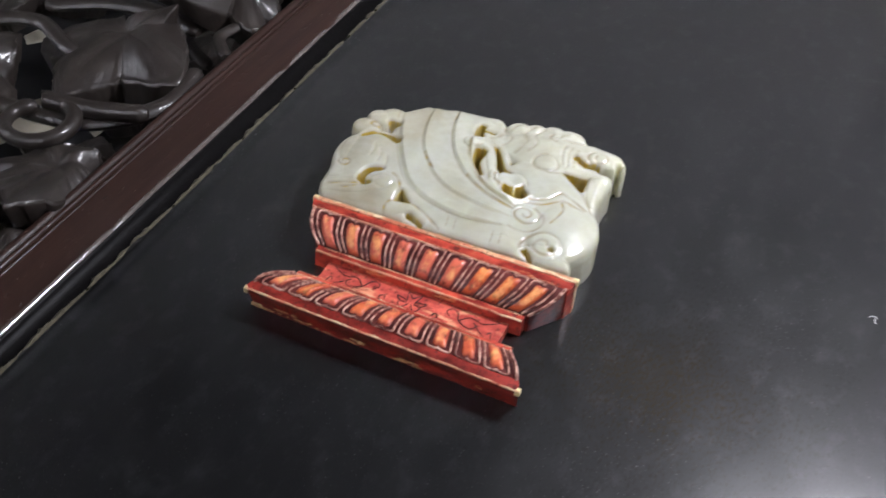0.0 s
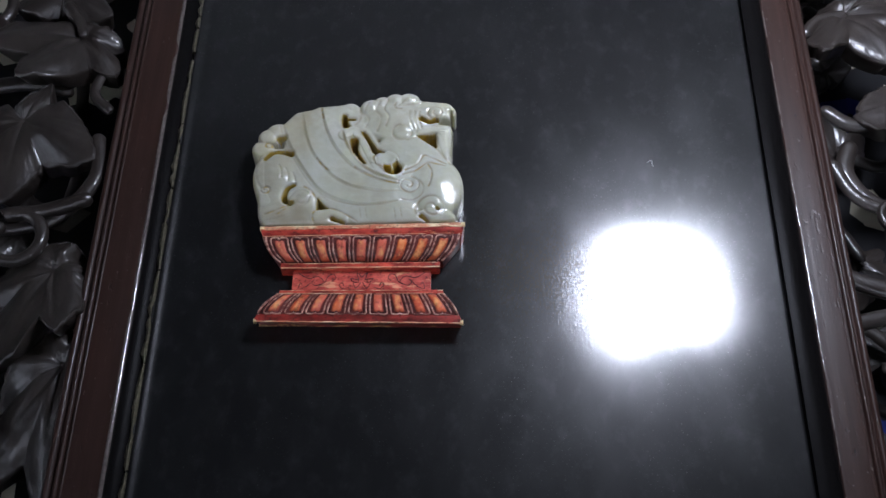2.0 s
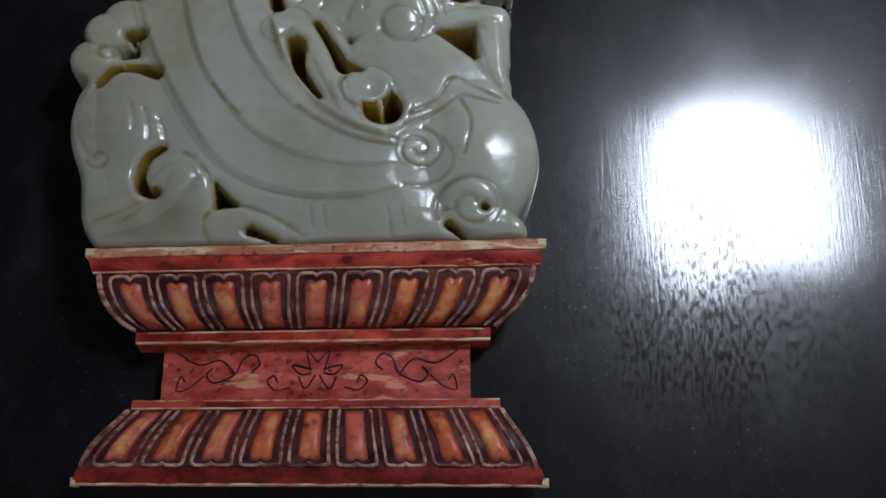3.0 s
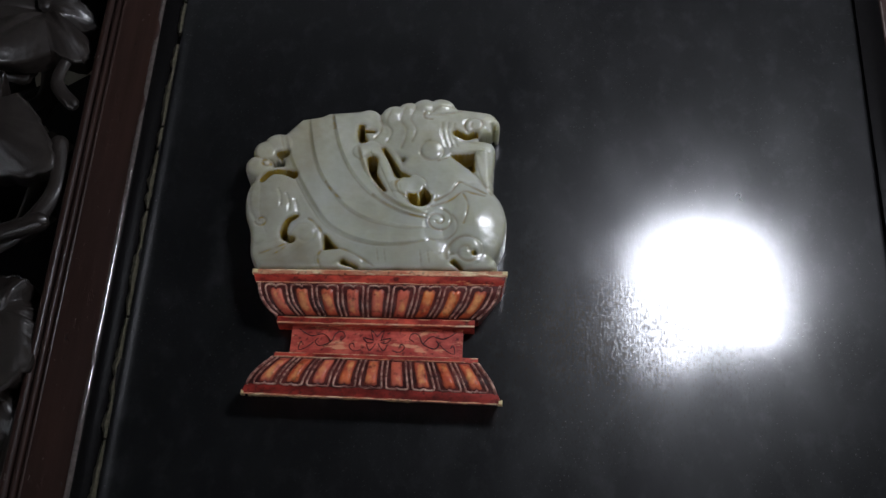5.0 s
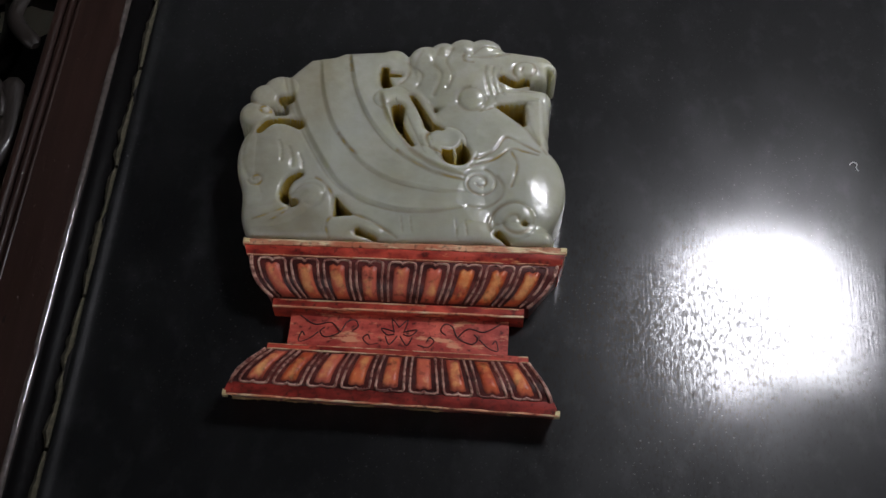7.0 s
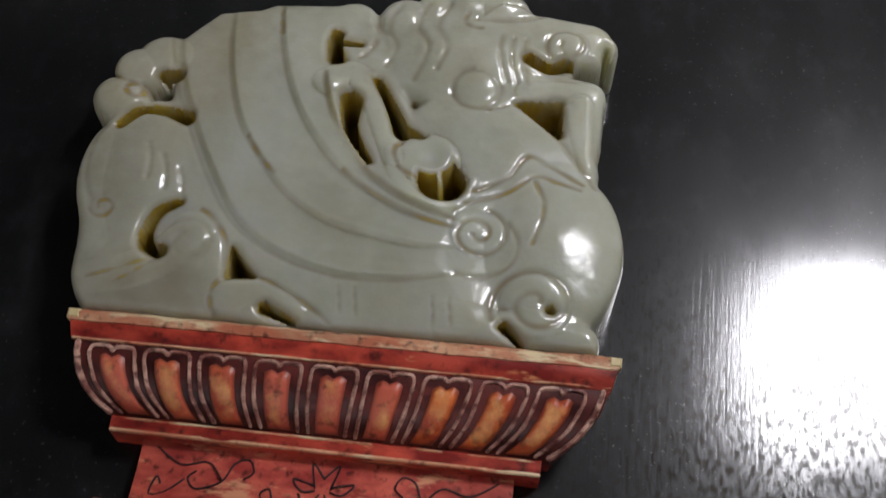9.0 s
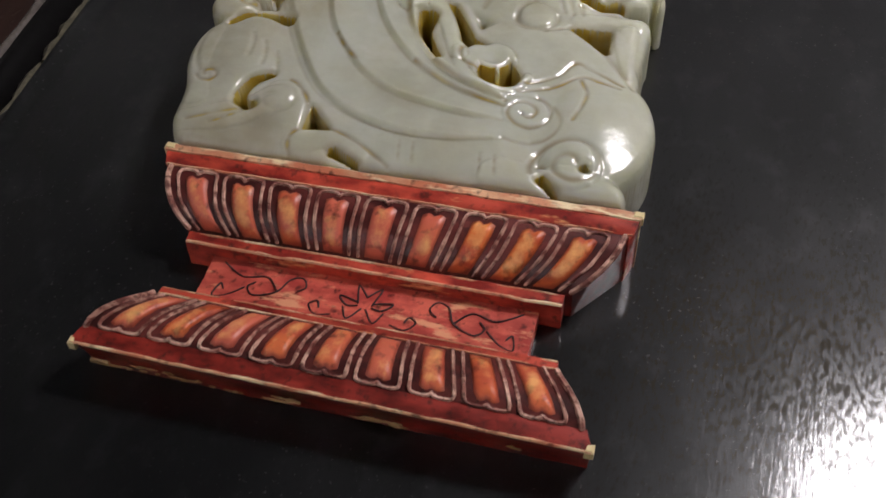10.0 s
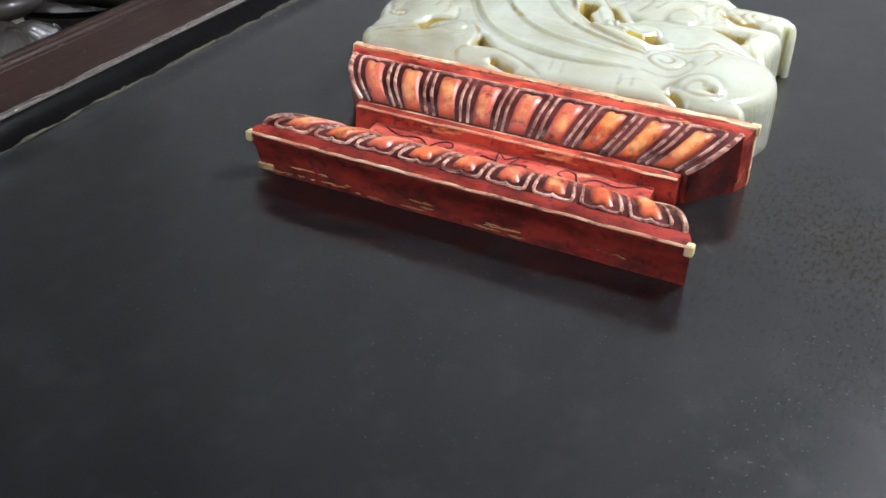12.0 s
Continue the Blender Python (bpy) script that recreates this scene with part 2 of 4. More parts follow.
METAL = plain_material("lamp_grey", (0.3, 0.3, 0.3), 0.4, 0.5)
GLOW = glow_material("lamp_glow", (0.86, 0.93, 1.0), LAMP_POWER)
GLASS = glass_material()
CEILM = plain_material("grey_ceiling", (0.13, 0.13, 0.134), 0.9, 0, 0.06, 6)
BACKM = plain_material("dim_wall", (0.25, 0.25, 0.26), 0.9, 0, 0.06, 6)


# ---- building blocks ----
def thing(name, at, **tags):
    e = new(name)
    e.location = Vector(at) * S
    e.empty_display_size = 0.02
    bpy.context.view_layer.update()
    return tagged(e, **tags)


def link(name, verts, faces, mat, parent=None, label="", smooth=True, weld=False, sharp=0.75):
    """One mesh object from decimetre vertices; its origin lies in the middle of its box."""
    v = np.asarray(verts, float) * S
    mid = (v.min(0) + v.max(0)) / 2
    me = bpy.data.meshes.new(name)
    me.from_pydata((v - mid).tolist(), [], faces)
    bm = bmesh.new()
    bm.from_mesh(me)
    if weld:
        bmesh.ops.remove_doubles(bm, verts=bm.verts, dist=1e-6)
    bmesh.ops.recalc_face_normals(bm, faces=bm.faces)
    for e in bm.edges:
        e.smooth = e.calc_face_angle(0.0) < sharp
    bm.to_mesh(me)
    bm.free()
    me.materials.append(mat)
    if smooth:
        me.shade_smooth()
    ob = new(name, me)
    base = Vector()
    p = parent
    while p is not None:
        base += p.location
        p = p.parent
    ob.location = Vector(mid) - base
    if parent is not None:
        ob.parent = parent
    if label:
        tagged(ob, label=label)
    return ob


def merge(*shapes):
    verts, faces = [], []
    for v, f in shapes:
        k = len(verts)
        verts.extend(v)
        faces.extend([tuple(i + k for i in q) for q in f])
    return verts, faces


def box(x0, x1, y0, y1, z0, z1, b=0.0):
    """A box with chamfered upper and lower edges."""
    rows = [(z0, b), (z0 + b, 0), (z1 - b, 0), (z1, b)] if b else [(z0, 0), (z1, 0)]
    v, f = [], []
    for z, i in rows:
        v += [(x0 + i, y0 + i, z), (x1 - i, y0 + i, z), (x1 - i, y1 - i, z), (x0 + i, y1 - i, z)]
    for r in range(len(rows) - 1):
        for k in range(4):
            a, c = 4 * r + k, 4 * r + (k + 1) % 4
            f.append((a, c, c + 4, a + 4))
    f += [(3, 2, 1, 0), tuple(4 * (len(rows) - 1) + k for k in range(4))]
    return v, f


def smooth_line(points, n=8):
    """A Catmull-Rom line through the points."""
    p = np.array([points[0], *points, points[-1]], float)
    out = []
    for i in range(1, len(p) - 2):
        for t in np.linspace(0, 1, n, endpoint=False):
            a, b, c, d = p[i - 1 : i + 3]
            out.append(0.5 * (2 * b + (c - a) * t + (2 * a - 5 * b + 4 * c - d) * t * t + (3 * b - a - 3 * c + d) * t**3))
    out.append(p[-2])
    return np.array(out)


def tube(line, r, sides=8, flat=1.0):
    """A tube along a line; r: one radius, or one at every point. Its ends are rounded."""
    line = np.asarray(line, float)
    if line.shape[1] == 2:
        line = np.c_[line, np.zeros(len(line))]
    r = np.broadcast_to(np.asarray(r, float), (len(line),)).copy()
    step = np.gradient(line, axis=0)
    step /= np.linalg.norm(step, axis=1)[:, None] + 1e-9
    side = np.cross(step, (0, 0, 1.0))
    side /= np.linalg.norm(side, axis=1)[:, None] + 1e-9
    up = np.cross(side, step)
    v, f = [], []
    ends = [(line[0] - step[0] * r[0] * 0.6, r[0] * 0.55, 0)] + [(line[i], r[i], i) for i in range(len(line))] + [(line[-1] + step[-1] * r[-1] * 0.6, r[-1] * 0.55, -1)]
    for c, rad, i in ends:
        for k in range(sides):
            a = 2 * math.pi * k / sides
            v.append(tuple(c + rad * (math.cos(a) * side[i] + flat * math.sin(a) * up[i])))
    for i in range(len(ends) - 1):
        for k in range(sides):
            a, b = i * sides + k, i * sides + (k + 1) % sides
            f.append((a, b, b + sides, a + sides))
    f += [tuple(range(sides))[::-1], tuple((len(ends) - 1) * sides + k for k in range(sides))]
    return v, f


def bezier(p0, p1, p2, p3=None, n=24):
    t = np.linspace(0, 1, n)[:, None]
    p0, p1, p2 = (np.array(p, float) for p in (p0, p1, p2))
    if p3 is None:
        return (1 - t) ** 2 * p0 + 2 * t * (1 - t) * p1 + t * t * p2
    p3 = np.array(p3, float)
    return (1 - t) ** 3 * p0 + 3 * t * (1 - t) ** 2 * p1 + 3 * t * t * (1 - t) * p2 + t**3 * p3


def spiral(cx, cy, r0, r1, a0, turns, n=40):
    """Flat spiral from radius r0 at angle a0 (degrees) to r1."""
    t = np.linspace(0, 1, n)
    a, r = np.radians(a0) + t * turns * 2 * math.pi, r0 + (r1 - r0) * t
    return np.c_[cx + r * np.cos(a), cy + r * np.sin(a)]


# ---- the room ----
def room():
    lo, hi, up, down = -14.0, 16.0, 20.0, -7.5
    ob = link("floor", *box(lo, hi, lo, hi, down - 0.2, down), plain_material("floor_boards", (0.16, 0.10, 0.06), 0.5, 0, 0.3, 12), smooth=False)
    tagged(ob, "plain brown floor under the table", "floor", kind="structure")
    # unseen ceiling, its dark grey set for what the board mirrors
    ob = link("ceiling", *box(lo, hi, lo, hi, up, up + 0.2), CEILM, smooth=False)
    tagged(ob, "unseen grey ceiling added to keep the board's reflection dark", "ceiling", kind="structure")
    ob = link("wall_east", *box(hi, hi + 0.2, lo, hi, down, up), BACKM, smooth=False)
    tagged(ob, "plain dim plaster wall", "wall", kind="structure")
    # unseen wall, added pale so that the low views mirror something brighter
    ob = link("wall_north", *box(lo, hi, hi, hi + 0.8, down, up), PALE, smooth=False)
    tagged(ob, "unseen pale plaster wall added to brighten the board's reflection", "wall", kind="structure")
    # both windows are added out of view to let fill daylight in
    windowed_wall("wall_west", "fill_window_1", lo, hi, -12.0, -0.5, down, up, lambda a, d, z: (lo - d, a, z), 1.5, 14.0)
    windowed_wall("wall_south", "fill_window_2", lo, hi, -12.5, 14.5, down, up, lambda a, d, z: (a, lo - d, z), 7.0, 19.5)


def windowed_wall(name, window, a0, a1, wl, wr, down, up, place, wb=1.5, wt=12.0):
    """An unseen wall with a wide window added for fill light; place maps along, depth and height to the room."""

    def put(shape):
        return [place(*p) for p in shape[0]], shape[1]

    pieces = [box(a0, wl, 0, 0.8, down, up), box(wr, a1, 0, 0.8, down, up), box(wl, wr, 0, 0.8, down, wb), box(wl, wr, 0, 0.8, wt, up)]
    ob = link(name, *merge(*[put(p) for p in pieces]), WALLM, smooth=False)
    tagged(ob, "unseen plaster wall with a wide window added for fill light", "wall", kind="structure")
    w = tagged(new(window), "unseen wide window added for fill light, with white frame and mullions", "window", kind="structure")
    w.location = Vector(place((wl + wr) / 2, 0, wb)) * S
    xs = np.linspace(wl, wr, 5)
    for b in (box(wl, wr, 0.3, 0.5, wb, wb + 0.25), box(wl, wr, 0.3, 0.5, wt - 0.25, wt)):
        link("window_frame", *put(b), WALLM, w, smooth=False)
    for x in xs:
        x = min(max(x, wl + 0.13), wr - 0.13)
        link("mullion", *put(box(x - 0.12, x + 0.12, 0.3, 0.5, wb + 0.25, wt - 0.25)), WALLM, w, smooth=False)
    link("window_sill", *put(box(wl, wr, -0.3, 0.28, wb - 0.1, wb, 0.02)), WALLM, w, smooth=False)
    for a, b in zip(xs[:-1], xs[1:]):
        ob = link("pane", *put(box(a + 0.26, b - 0.26, 0.38, 0.42, wb + 0.26, wt - 0.26)), GLASS, w, smooth=False)
        ob.visible_shadow = False


def table():
    t = thing("table", (0.7, 0.6, -7.5), label="plain dark wooden table covered by a printed cloth", category="table")
    link("tabletop", *box(-5.5, 6.9, -5.5, 6.7, -0.92, -0.66, 0.02), BROWN, t, smooth=False)
    for x in (-5.0, 6.2):
        for y in (-5.0, 6.0):
            link("leg", *box(x, x + 0.5, y, y + 0.5, -7.5, -0.92, 0.02), BROWN, t, smooth=False)
    n = 60
    xs, ys = np.linspace(-5.4, 6.8, n), np.linspace(-5.4, 6.6, n)
    v = [(x, y, -0.62 + 0.025 * noise.noise(Vector((x * 1.3, y * 1.3, 0)))) for y in ys for x in xs]
    f = [(j * n + i, j * n + i + 1, (j + 1) * n + i + 1, (j + 1) * n + i) for j in range(n - 1) for i in range(n - 1)]
    v2 = [(x, y, -0.658) for x, y, z in v]
    edge = [i for i in range(n)] + [j * n + n - 1 for j in range(1, n)] + [(n - 1) * n + i for i in range(n - 2, -1, -1)] + [j * n for j in range(n - 2, 0, -1)]
    k = len(v)
    f += [(a, b, b + k, a + k) for a, b in zip(edge, edge[1:] + edge[:1])]
    f += [tuple(reversed([i + k for i in q])) for q in f[: (n - 1) ** 2]]
    ob = link("tablecloth", v + v2, f, CLOTH)
    tagged(ob, "dark cloth with scattered cream and blue print on the table", "tablecloth")


def lamps():
    x, y, z = LAMP / S
    lamp = thing("pendant_lamp", (x, y, z), label="grey pendant lamp with a glowing rounded face hung on a cord", category="lamp")
    ring = []
    for angle in np.linspace(0, 2 * math.pi, 96, endpoint=False):
        a, b = math.cos(angle), math.sin(angle)
        a, b = math.copysign(abs(a) ** 0.8, a), math.copysign(abs(b) ** 0.8, b)
        u = min(max((a + 0.45) / 0.35, 0), 1)
        ring.append((a, max(b, -1.12 + 0.44 * u * u * (3 - 2 * u))))
    wx, wy = 0.49, 0.54
    rows = [(1.0, 0.0), (1.06, 0.0), (1.10, 0.06), (1.0, 0.35), (0.6, 0.6), (0.12, 0.72), (0.08, 0.9)]
    v = [(x + wx * s * a, y + wy * s * b, z + h) for s, h in rows for a, b in ring]
    m = len(ring)
    f = [(r * m + k, r * m + (k + 1) % m, (r + 1) * m + (k + 1) % m, (r + 1) * m + k) for r in range(len(rows) - 1) for k in range(m)]
    shade = link("shade", v, f, METAL, lamp)
    v = [(x + wx * a, y + wy * b, z + 0.01) for a, b in ring] + [(x + wx * a, y + wy * b, z + 0.04) for a, b in ring]
    f = [tuple(range(m)), tuple(range(2 * m - 1, m - 1, -1))] + [(k, (k + 1) % m, (k + 1) % m + m, k + m) for k in range(m)]
    link("diffuser", v, f, GLOW, shade, "glowing white diffuser", smooth=False)
    link("cord", *tube([(x, y, z + 0.7), (x, y, z + 5), (x, y, 20.0)], 0.03), BLACK, lamp)


room()
table()
lamps()


# ---- the lacquered screen ----
def turned(s, t, z=0.0):
    c = math.sqrt(1 - TILT * TILT)
    return (s * c - t * TILT, s * TILT + t * c, z)


def swept(profile, t0=-4.5, t1=5.2, n=60, wobble=0.0):
    """A moulding: a closed profile of (s, z) run along the screen."""
    v, f = [], []
    m = len(profile)
    for i, t in enumerate(np.linspace(t0, t1, n)):
        for s, z in profile:
            w = wobble * noise.noise(Vector((t * 3.0, s * 9, z * 9)))
            v.append(turned(s + w, t, z + w))
    for i in range(n - 1):
        for k in range(m):
            a, b = i * m + k, i * m + (k + 1) % m
            f.append((a, b, b + m, a + m))
    f += [tuple(range(m))[::-1], tuple((n - 1) * m + k for k in range(m))]
    return v, f


LEFT, RIGHT = -0.829, 1.697
screen = thing("carved_screen", (0.4, 0.3, -0.6), label="black lacquered screen panel with brown frame and openwork carved borders", category="screen")


def board():
    ridge = [(0.0, -0.12), (0.0, -0.012), (0.002, 0.002), (0.006, 0.010), (0.011, 0.0116), (0.016, 0.0108), (0.022, 0.0086), (0.029, 0.0056), (0.036, 0.0029), (0.043, 0.0012), (0.050, 0.0002), (0.058, 0.0), (0.064, 0.0)]
    plain = [(0.0, -0.12), (0.0, -0.010), (0.003, -0.004), (0.008, 0.0), (0.014, 0.0)]
    edge = [(LEFT + s, z) for s, z in ridge]
    far = [(RIGHT - s, z) for s, z in reversed(plain)]
    panel = link("board", *swept(edge + far, n=4), LACQUER, screen, "glossy black lacquered board with faint stains")
    link("backing", *swept([(LEFT - 0.075, -0.60), (LEFT - 0.075, -0.125), (RIGHT + 0.088, -0.125), (RIGHT + 0.088, -0.60)], n=3), BLACK, screen, smooth=False)
    return panel


def stile(side):
    """One frame rail with its inner bead, flat, groove and outer bead; side -1 or 1."""
    k = LEFT if side < 0 else RIGHT
    prof = [(0.078, -0.60), (0.0725, -0.13), (0.0725, 0.020)]
    prof += [(0.084 - 0.0115 * math.cos(a), 0.020 + 0.0090 * math.sin(a)) for a in np.radians((15, 35, 55, 75))]
    wide = 0.042 if side < 0 else 0.007
    prof += [(0.090, 0.0282), (0.112, 0.031), (0.160 + wide, 0.034), (0.174 + wide, 0.034)]
    prof += [(0.181 + wide - 0.006 * math.cos(a), 0.031 + 0.006 * math.sin(a)) for a in np.radians((30, 60, 90, 120, 150))]
    prof += [(0.189 + wide, 0.024), (0.192 + wide, 0.024)]
    prof += [(0.203 + wide - 0.010 * math.cos(a), 0.028 + 0.012 * math.sin(a)) for a in np.radians((20, 50, 80, 110, 140, 165))]
    prof += [(0.216 + wide, 0.022), (0.222 + wide, 0.022)]
    prof += [(0.238 + wide - 0.014 * math.cos(a), 0.022 + 0.012 * math.sin(a)) for a in np.radians((20, 60, 90, 130, 165))]
    prof += [(0.252 + wide, 0.010), (0.252 + wide, -0.60)]
    gap = 0.016 if side > 0 else 0.0
    rail = link("frame_rail", *swept([(k + side * (s + gap), z) for s, z in prof], n=80, wobble=0.0008), BROWN, screen, "worn reddish brown frame rail with beads")
    line = []
    for t in np.linspace(-1.6, 3.4, 260):
        dip = 0.010 * max(0.0, noise.noise(Vector((t * 6.0, side * 3.0, 1.0))) - 0.08) + 0.003 * max(0.0, noise.noise(Vector((t * 30.0, side, 4.0))))
        line.append(turned(k + side * (0.0805 + gap), t, 0.0227 - dip))
    link("worn_arris", *tube(line, 0.0100 if side < 0 else 0.0062, 14), ARRIS, rail, "rubbed pale arris of the rail")
    cove = [(0.010, -0.11), (0.010, -0.012), (0.018, -0.011), (0.030, -0.007), (0.044, 0.000), (0.056, 0.009), (0.064, 0.018), (0.068, 0.024), (0.0715, 0.025), (0.0715, -0.11)]
    link("rail_cove", *swept([(k + side * (s * (1 + gap * 12) if s < 0.02 else s + gap), z) for s, z in cove], n=80, wobble=0.0006), COVE, rail, "black lacquered cove inside the rail")


def chips(side):
    """The chipped lacquer along the board's edge."""
    k = LEFT if side < 0 else RIGHT
    rnd = random.Random(5 + side)
    t, out = -1.6, []
    while t < 3.9:
        long = rnd.uniform(0.06, 0.34)
        n = max(6, int(long / 0.012))
        v, f = [], []
        for i in range(n):
            u = i / (n - 1)
            tt = t + u * long
            taper = math.sin(math.pi * min(max(u, 0.03), 0.97)) ** 0.35
            rough = noise.noise(Vector((tt * 26, 1.0, 0)))
            inner = -0.003 * taper * (1 + noise.noise(Vector((tt * 34, 5.0, 0))))
            outer = 0.005 + 0.016 * taper * (1 + 0.7 * rough + 0.4 * noise.noise(Vector((tt * 90, 3.0, 0))))
            top = 0.0020 + 0.005 * taper * (1 + noise.noise(Vector((tt * 60, 9.0, 0))))
            for ds, z in ((inner, -0.02), (inner, top * 0.6), (0.5 * (inner + outer), top), (outer, -0.004), (outer, -0.02)):
                v.append(turned(k + side * ds, tt, z))
        for i in range(n - 1):
            for q in range(5):
                a, b = 5 * i + q, 5 * i + (q + 1) % 5
                f.append((a, b, b + 5, a + 5))
        f += [(0, 1, 2, 3, 4), tuple(5 * n - 5 + q for q in range(5))]
        out.append((v, f))
        t += long + rnd.choice((-0.005, 0.0, 0.01, 0.05))
    link("chipped_edge", *merge(*out), CHIP, panel, "chipped edge showing tan ground")


panel = board()
for side in (-1, 1):
    stile(side)
chips(-1)
for at, long, wide in ((0.068, 0.055, 0.0085), (0.50, 0.022, 0.006), (0.92, 0.030, 0.006), (-0.42, 0.026, 0.005)):
    line = [turned(LEFT + 0.002 + 0.003 * noise.noise(Vector((q * 3, at * 9, 0))), at + long * q, 0.0045) for q in np.linspace(-1, 1, 15)]
    link("chip_hollow", *tube(line, [wide * (1 - q * q * 0.92) for q in np.linspace(-1, 1, 15)], 8, 0.7), BLACK, panel, "dark hollow where lacquer broke away")


# ---- the carved borders ----
def leaf_shape(at, tips, seed, z=0.0, thick=0.10, bulge=0.014, droop=0.10):
    """A broad lobed leaf about its stalk's end, with one pointed lobe to each tip (in plan)."""
    rnd = random.Random(seed)
    lobes = sorted((math.atan2(ty - at[1], tx - at[0]) % (2 * math.pi), math.hypot(tx - at[0], ty - at[1])) for tx, ty in tips)
    size = max(l for _, l in lobes)
    n = len(lobes)
    spread = []
    for k in range(n):
        before = (lobes[k][0] - lobes[k - 1][0]) % (2 * math.pi) or 2 * math.pi
        after = (lobes[(k + 1) % n][0] - lobes[k][0]) % (2 * math.pi) or 2 * math.pi
        spread.append((min(max(0.66 * before, 0.46), 1.05), min(max(0.66 * after, 0.46), 1.05)))
    na = 168
    steps = [0.0, 0.06, 0.12, 0.2, 0.3, 0.4, 0.5, 0.6, 0.7, 0.8, 0.88, 0.93, 0.965, 0.99, 1.0]
    nr = len(steps)
    v, f = [], []
    ph = rnd.uniform(0, 6)
    tilt = (rnd.uniform(-0.26, 0.26), rnd.uniform(-0.26, 0.26))
    for i in range(na):
        a = 2 * math.pi * i / na
        best, off, arc = 0.28 * size, 1.0, 0.0
        for (la, ll), (wb, wa) in zip(lobes, spread):
            d = (a - la + math.pi) % (2 * math.pi) - math.pi
            q = abs(d) / (wa if d > 0 else wb)
            if q < 1:
                r = ll * (0.48 + 0.52 * (1 - q) ** 1.1)
                if r > best:
                    best, off, arc = r, q, abs(d)
        best *= 1 + 0.10 * noise.noise(Vector((3.2 * math.cos(a), 3.2 * math.sin(a), ph))) + 0.06 * noise.noise(Vector((13 * math.cos(a), 13 * math.sin(a), ph)))
        for j, u in enumerate(steps):
            r = best * u
            cup = bulge * size * math.sin(math.pi * min(u, 1.0) ** 0.8) * (1.0 - 0.35 * min(off, 1.0) ** 2)
            lip = 0.014 * size * math.exp(-(((u - 0.97) / 0.022) ** 2)) - (0.004 if j == nr - 1 else 0.0)
            vein = 0.014 * size * math.exp(-((arc * r / (0.020 * size)) ** 2)) * min(1, 5 * u) * (1 - 0.8 * u)
            twig = 0.0
            if best > 0.5 * size:
                twig = 0.0045 * size * max(0.0, math.sin(30 * u - 9 * arc)) ** 6 * min(1, 3 * u) * (1 - u)
            rib = twig + 0.006 * size * math.exp(-(((arc * r - 0.30 * size * u * (1 - u) - 0.02 * size) / (0.02 * size)) ** 2)) * u
            side = 0.055 * size * u * noise.noise(Vector((2.2 * u * math.cos(a), 2.2 * u * math.sin(a), ph))) + 0.006 * size * noise.noise(Vector((7 * u * math.cos(a), 7 * u * math.sin(a), ph)))
            wave = (0.09 * math.sin(2 * a + ph) + 0.045 * math.sin(5 * a + 2 * ph)) * size * u * u
            dip = -0.06 * size * math.exp(-((u / 0.22) ** 2))
            v.append((at[0] + r * math.cos(a), at[1] + r * math.sin(a), z + cup + lip - vein - rib + side + wave + dip - droop * size * u**3 * (0.85 + 0.3 * off) + r * (tilt[0] * math.cos(a) + tilt[1] * math.sin(a))))
    for i in range(na):
        for j in range(nr - 1):
            a, b = i * nr + j, ((i + 1) % na) * nr + j
            f.append((a, b, b + 1, a + 1))
    k = len(v)
    rim = [i * nr + nr - 1 for i in range(na)]
    v += [(at[0] + (v[i][0] - at[0]) * 0.90, at[1] + (v[i][1] - at[1]) * 0.90, v[i][2] - thick) for i in rim]
    f += [(rim[i], rim[(i + 1) % na], k + (i + 1) % na, k + i) for i in range(na)]
    f.append(tuple(range(k, k + na)))
    return v, f


def leaf(at, tips, seed, z=0.0, **kw):
    link("carved_leaf", *leaf_shape(at, tips, seed, z, **kw), CARVED, screen, weld=True)


def vine(points, r=0.035, z=-0.02, sag=0.0, taper=1.0):
    line = smooth_line(points, 8)
    n = len(line)
    u = np.linspace(0, 1, n)
    pts = np.c_[line, z + sag * np.sin(u * math.pi)]
    rr = [0.84 * r * (1 - (1 - taper) * q) * (1 + 0.22 * noise.noise(Vector((p[0] * 5, p[1] * 5, r * 90)))) for p, q in zip(pts, u)]
    link("carved_vine", *tube(pts, rr, 10, 0.75), CARVED, screen)


def scroll(cx, cy, r0, a0, turns, tail, r=0.03, z=0.0, r1=0.035):
    """A tendril that starts at the tail and curls in to a round bud."""
    curl = spiral(cx, cy, r0, r1, a0, turns, 34)
    line = np.r_[smooth_line([*tail, tuple(curl[0])], 8)[:-1], curl] if tail else curl
    n = len(line)
    rr = 0.86 * r * (1.05 - 0.35 * np.linspace(0, 1, n))
    rr[-5:] *= (1.05, 1.15, 1.3, 1.35, 1.2)
    link("carved_tendril", *tube(np.c_[line, np.full(n, z)], rr, 10), CARVED, screen)


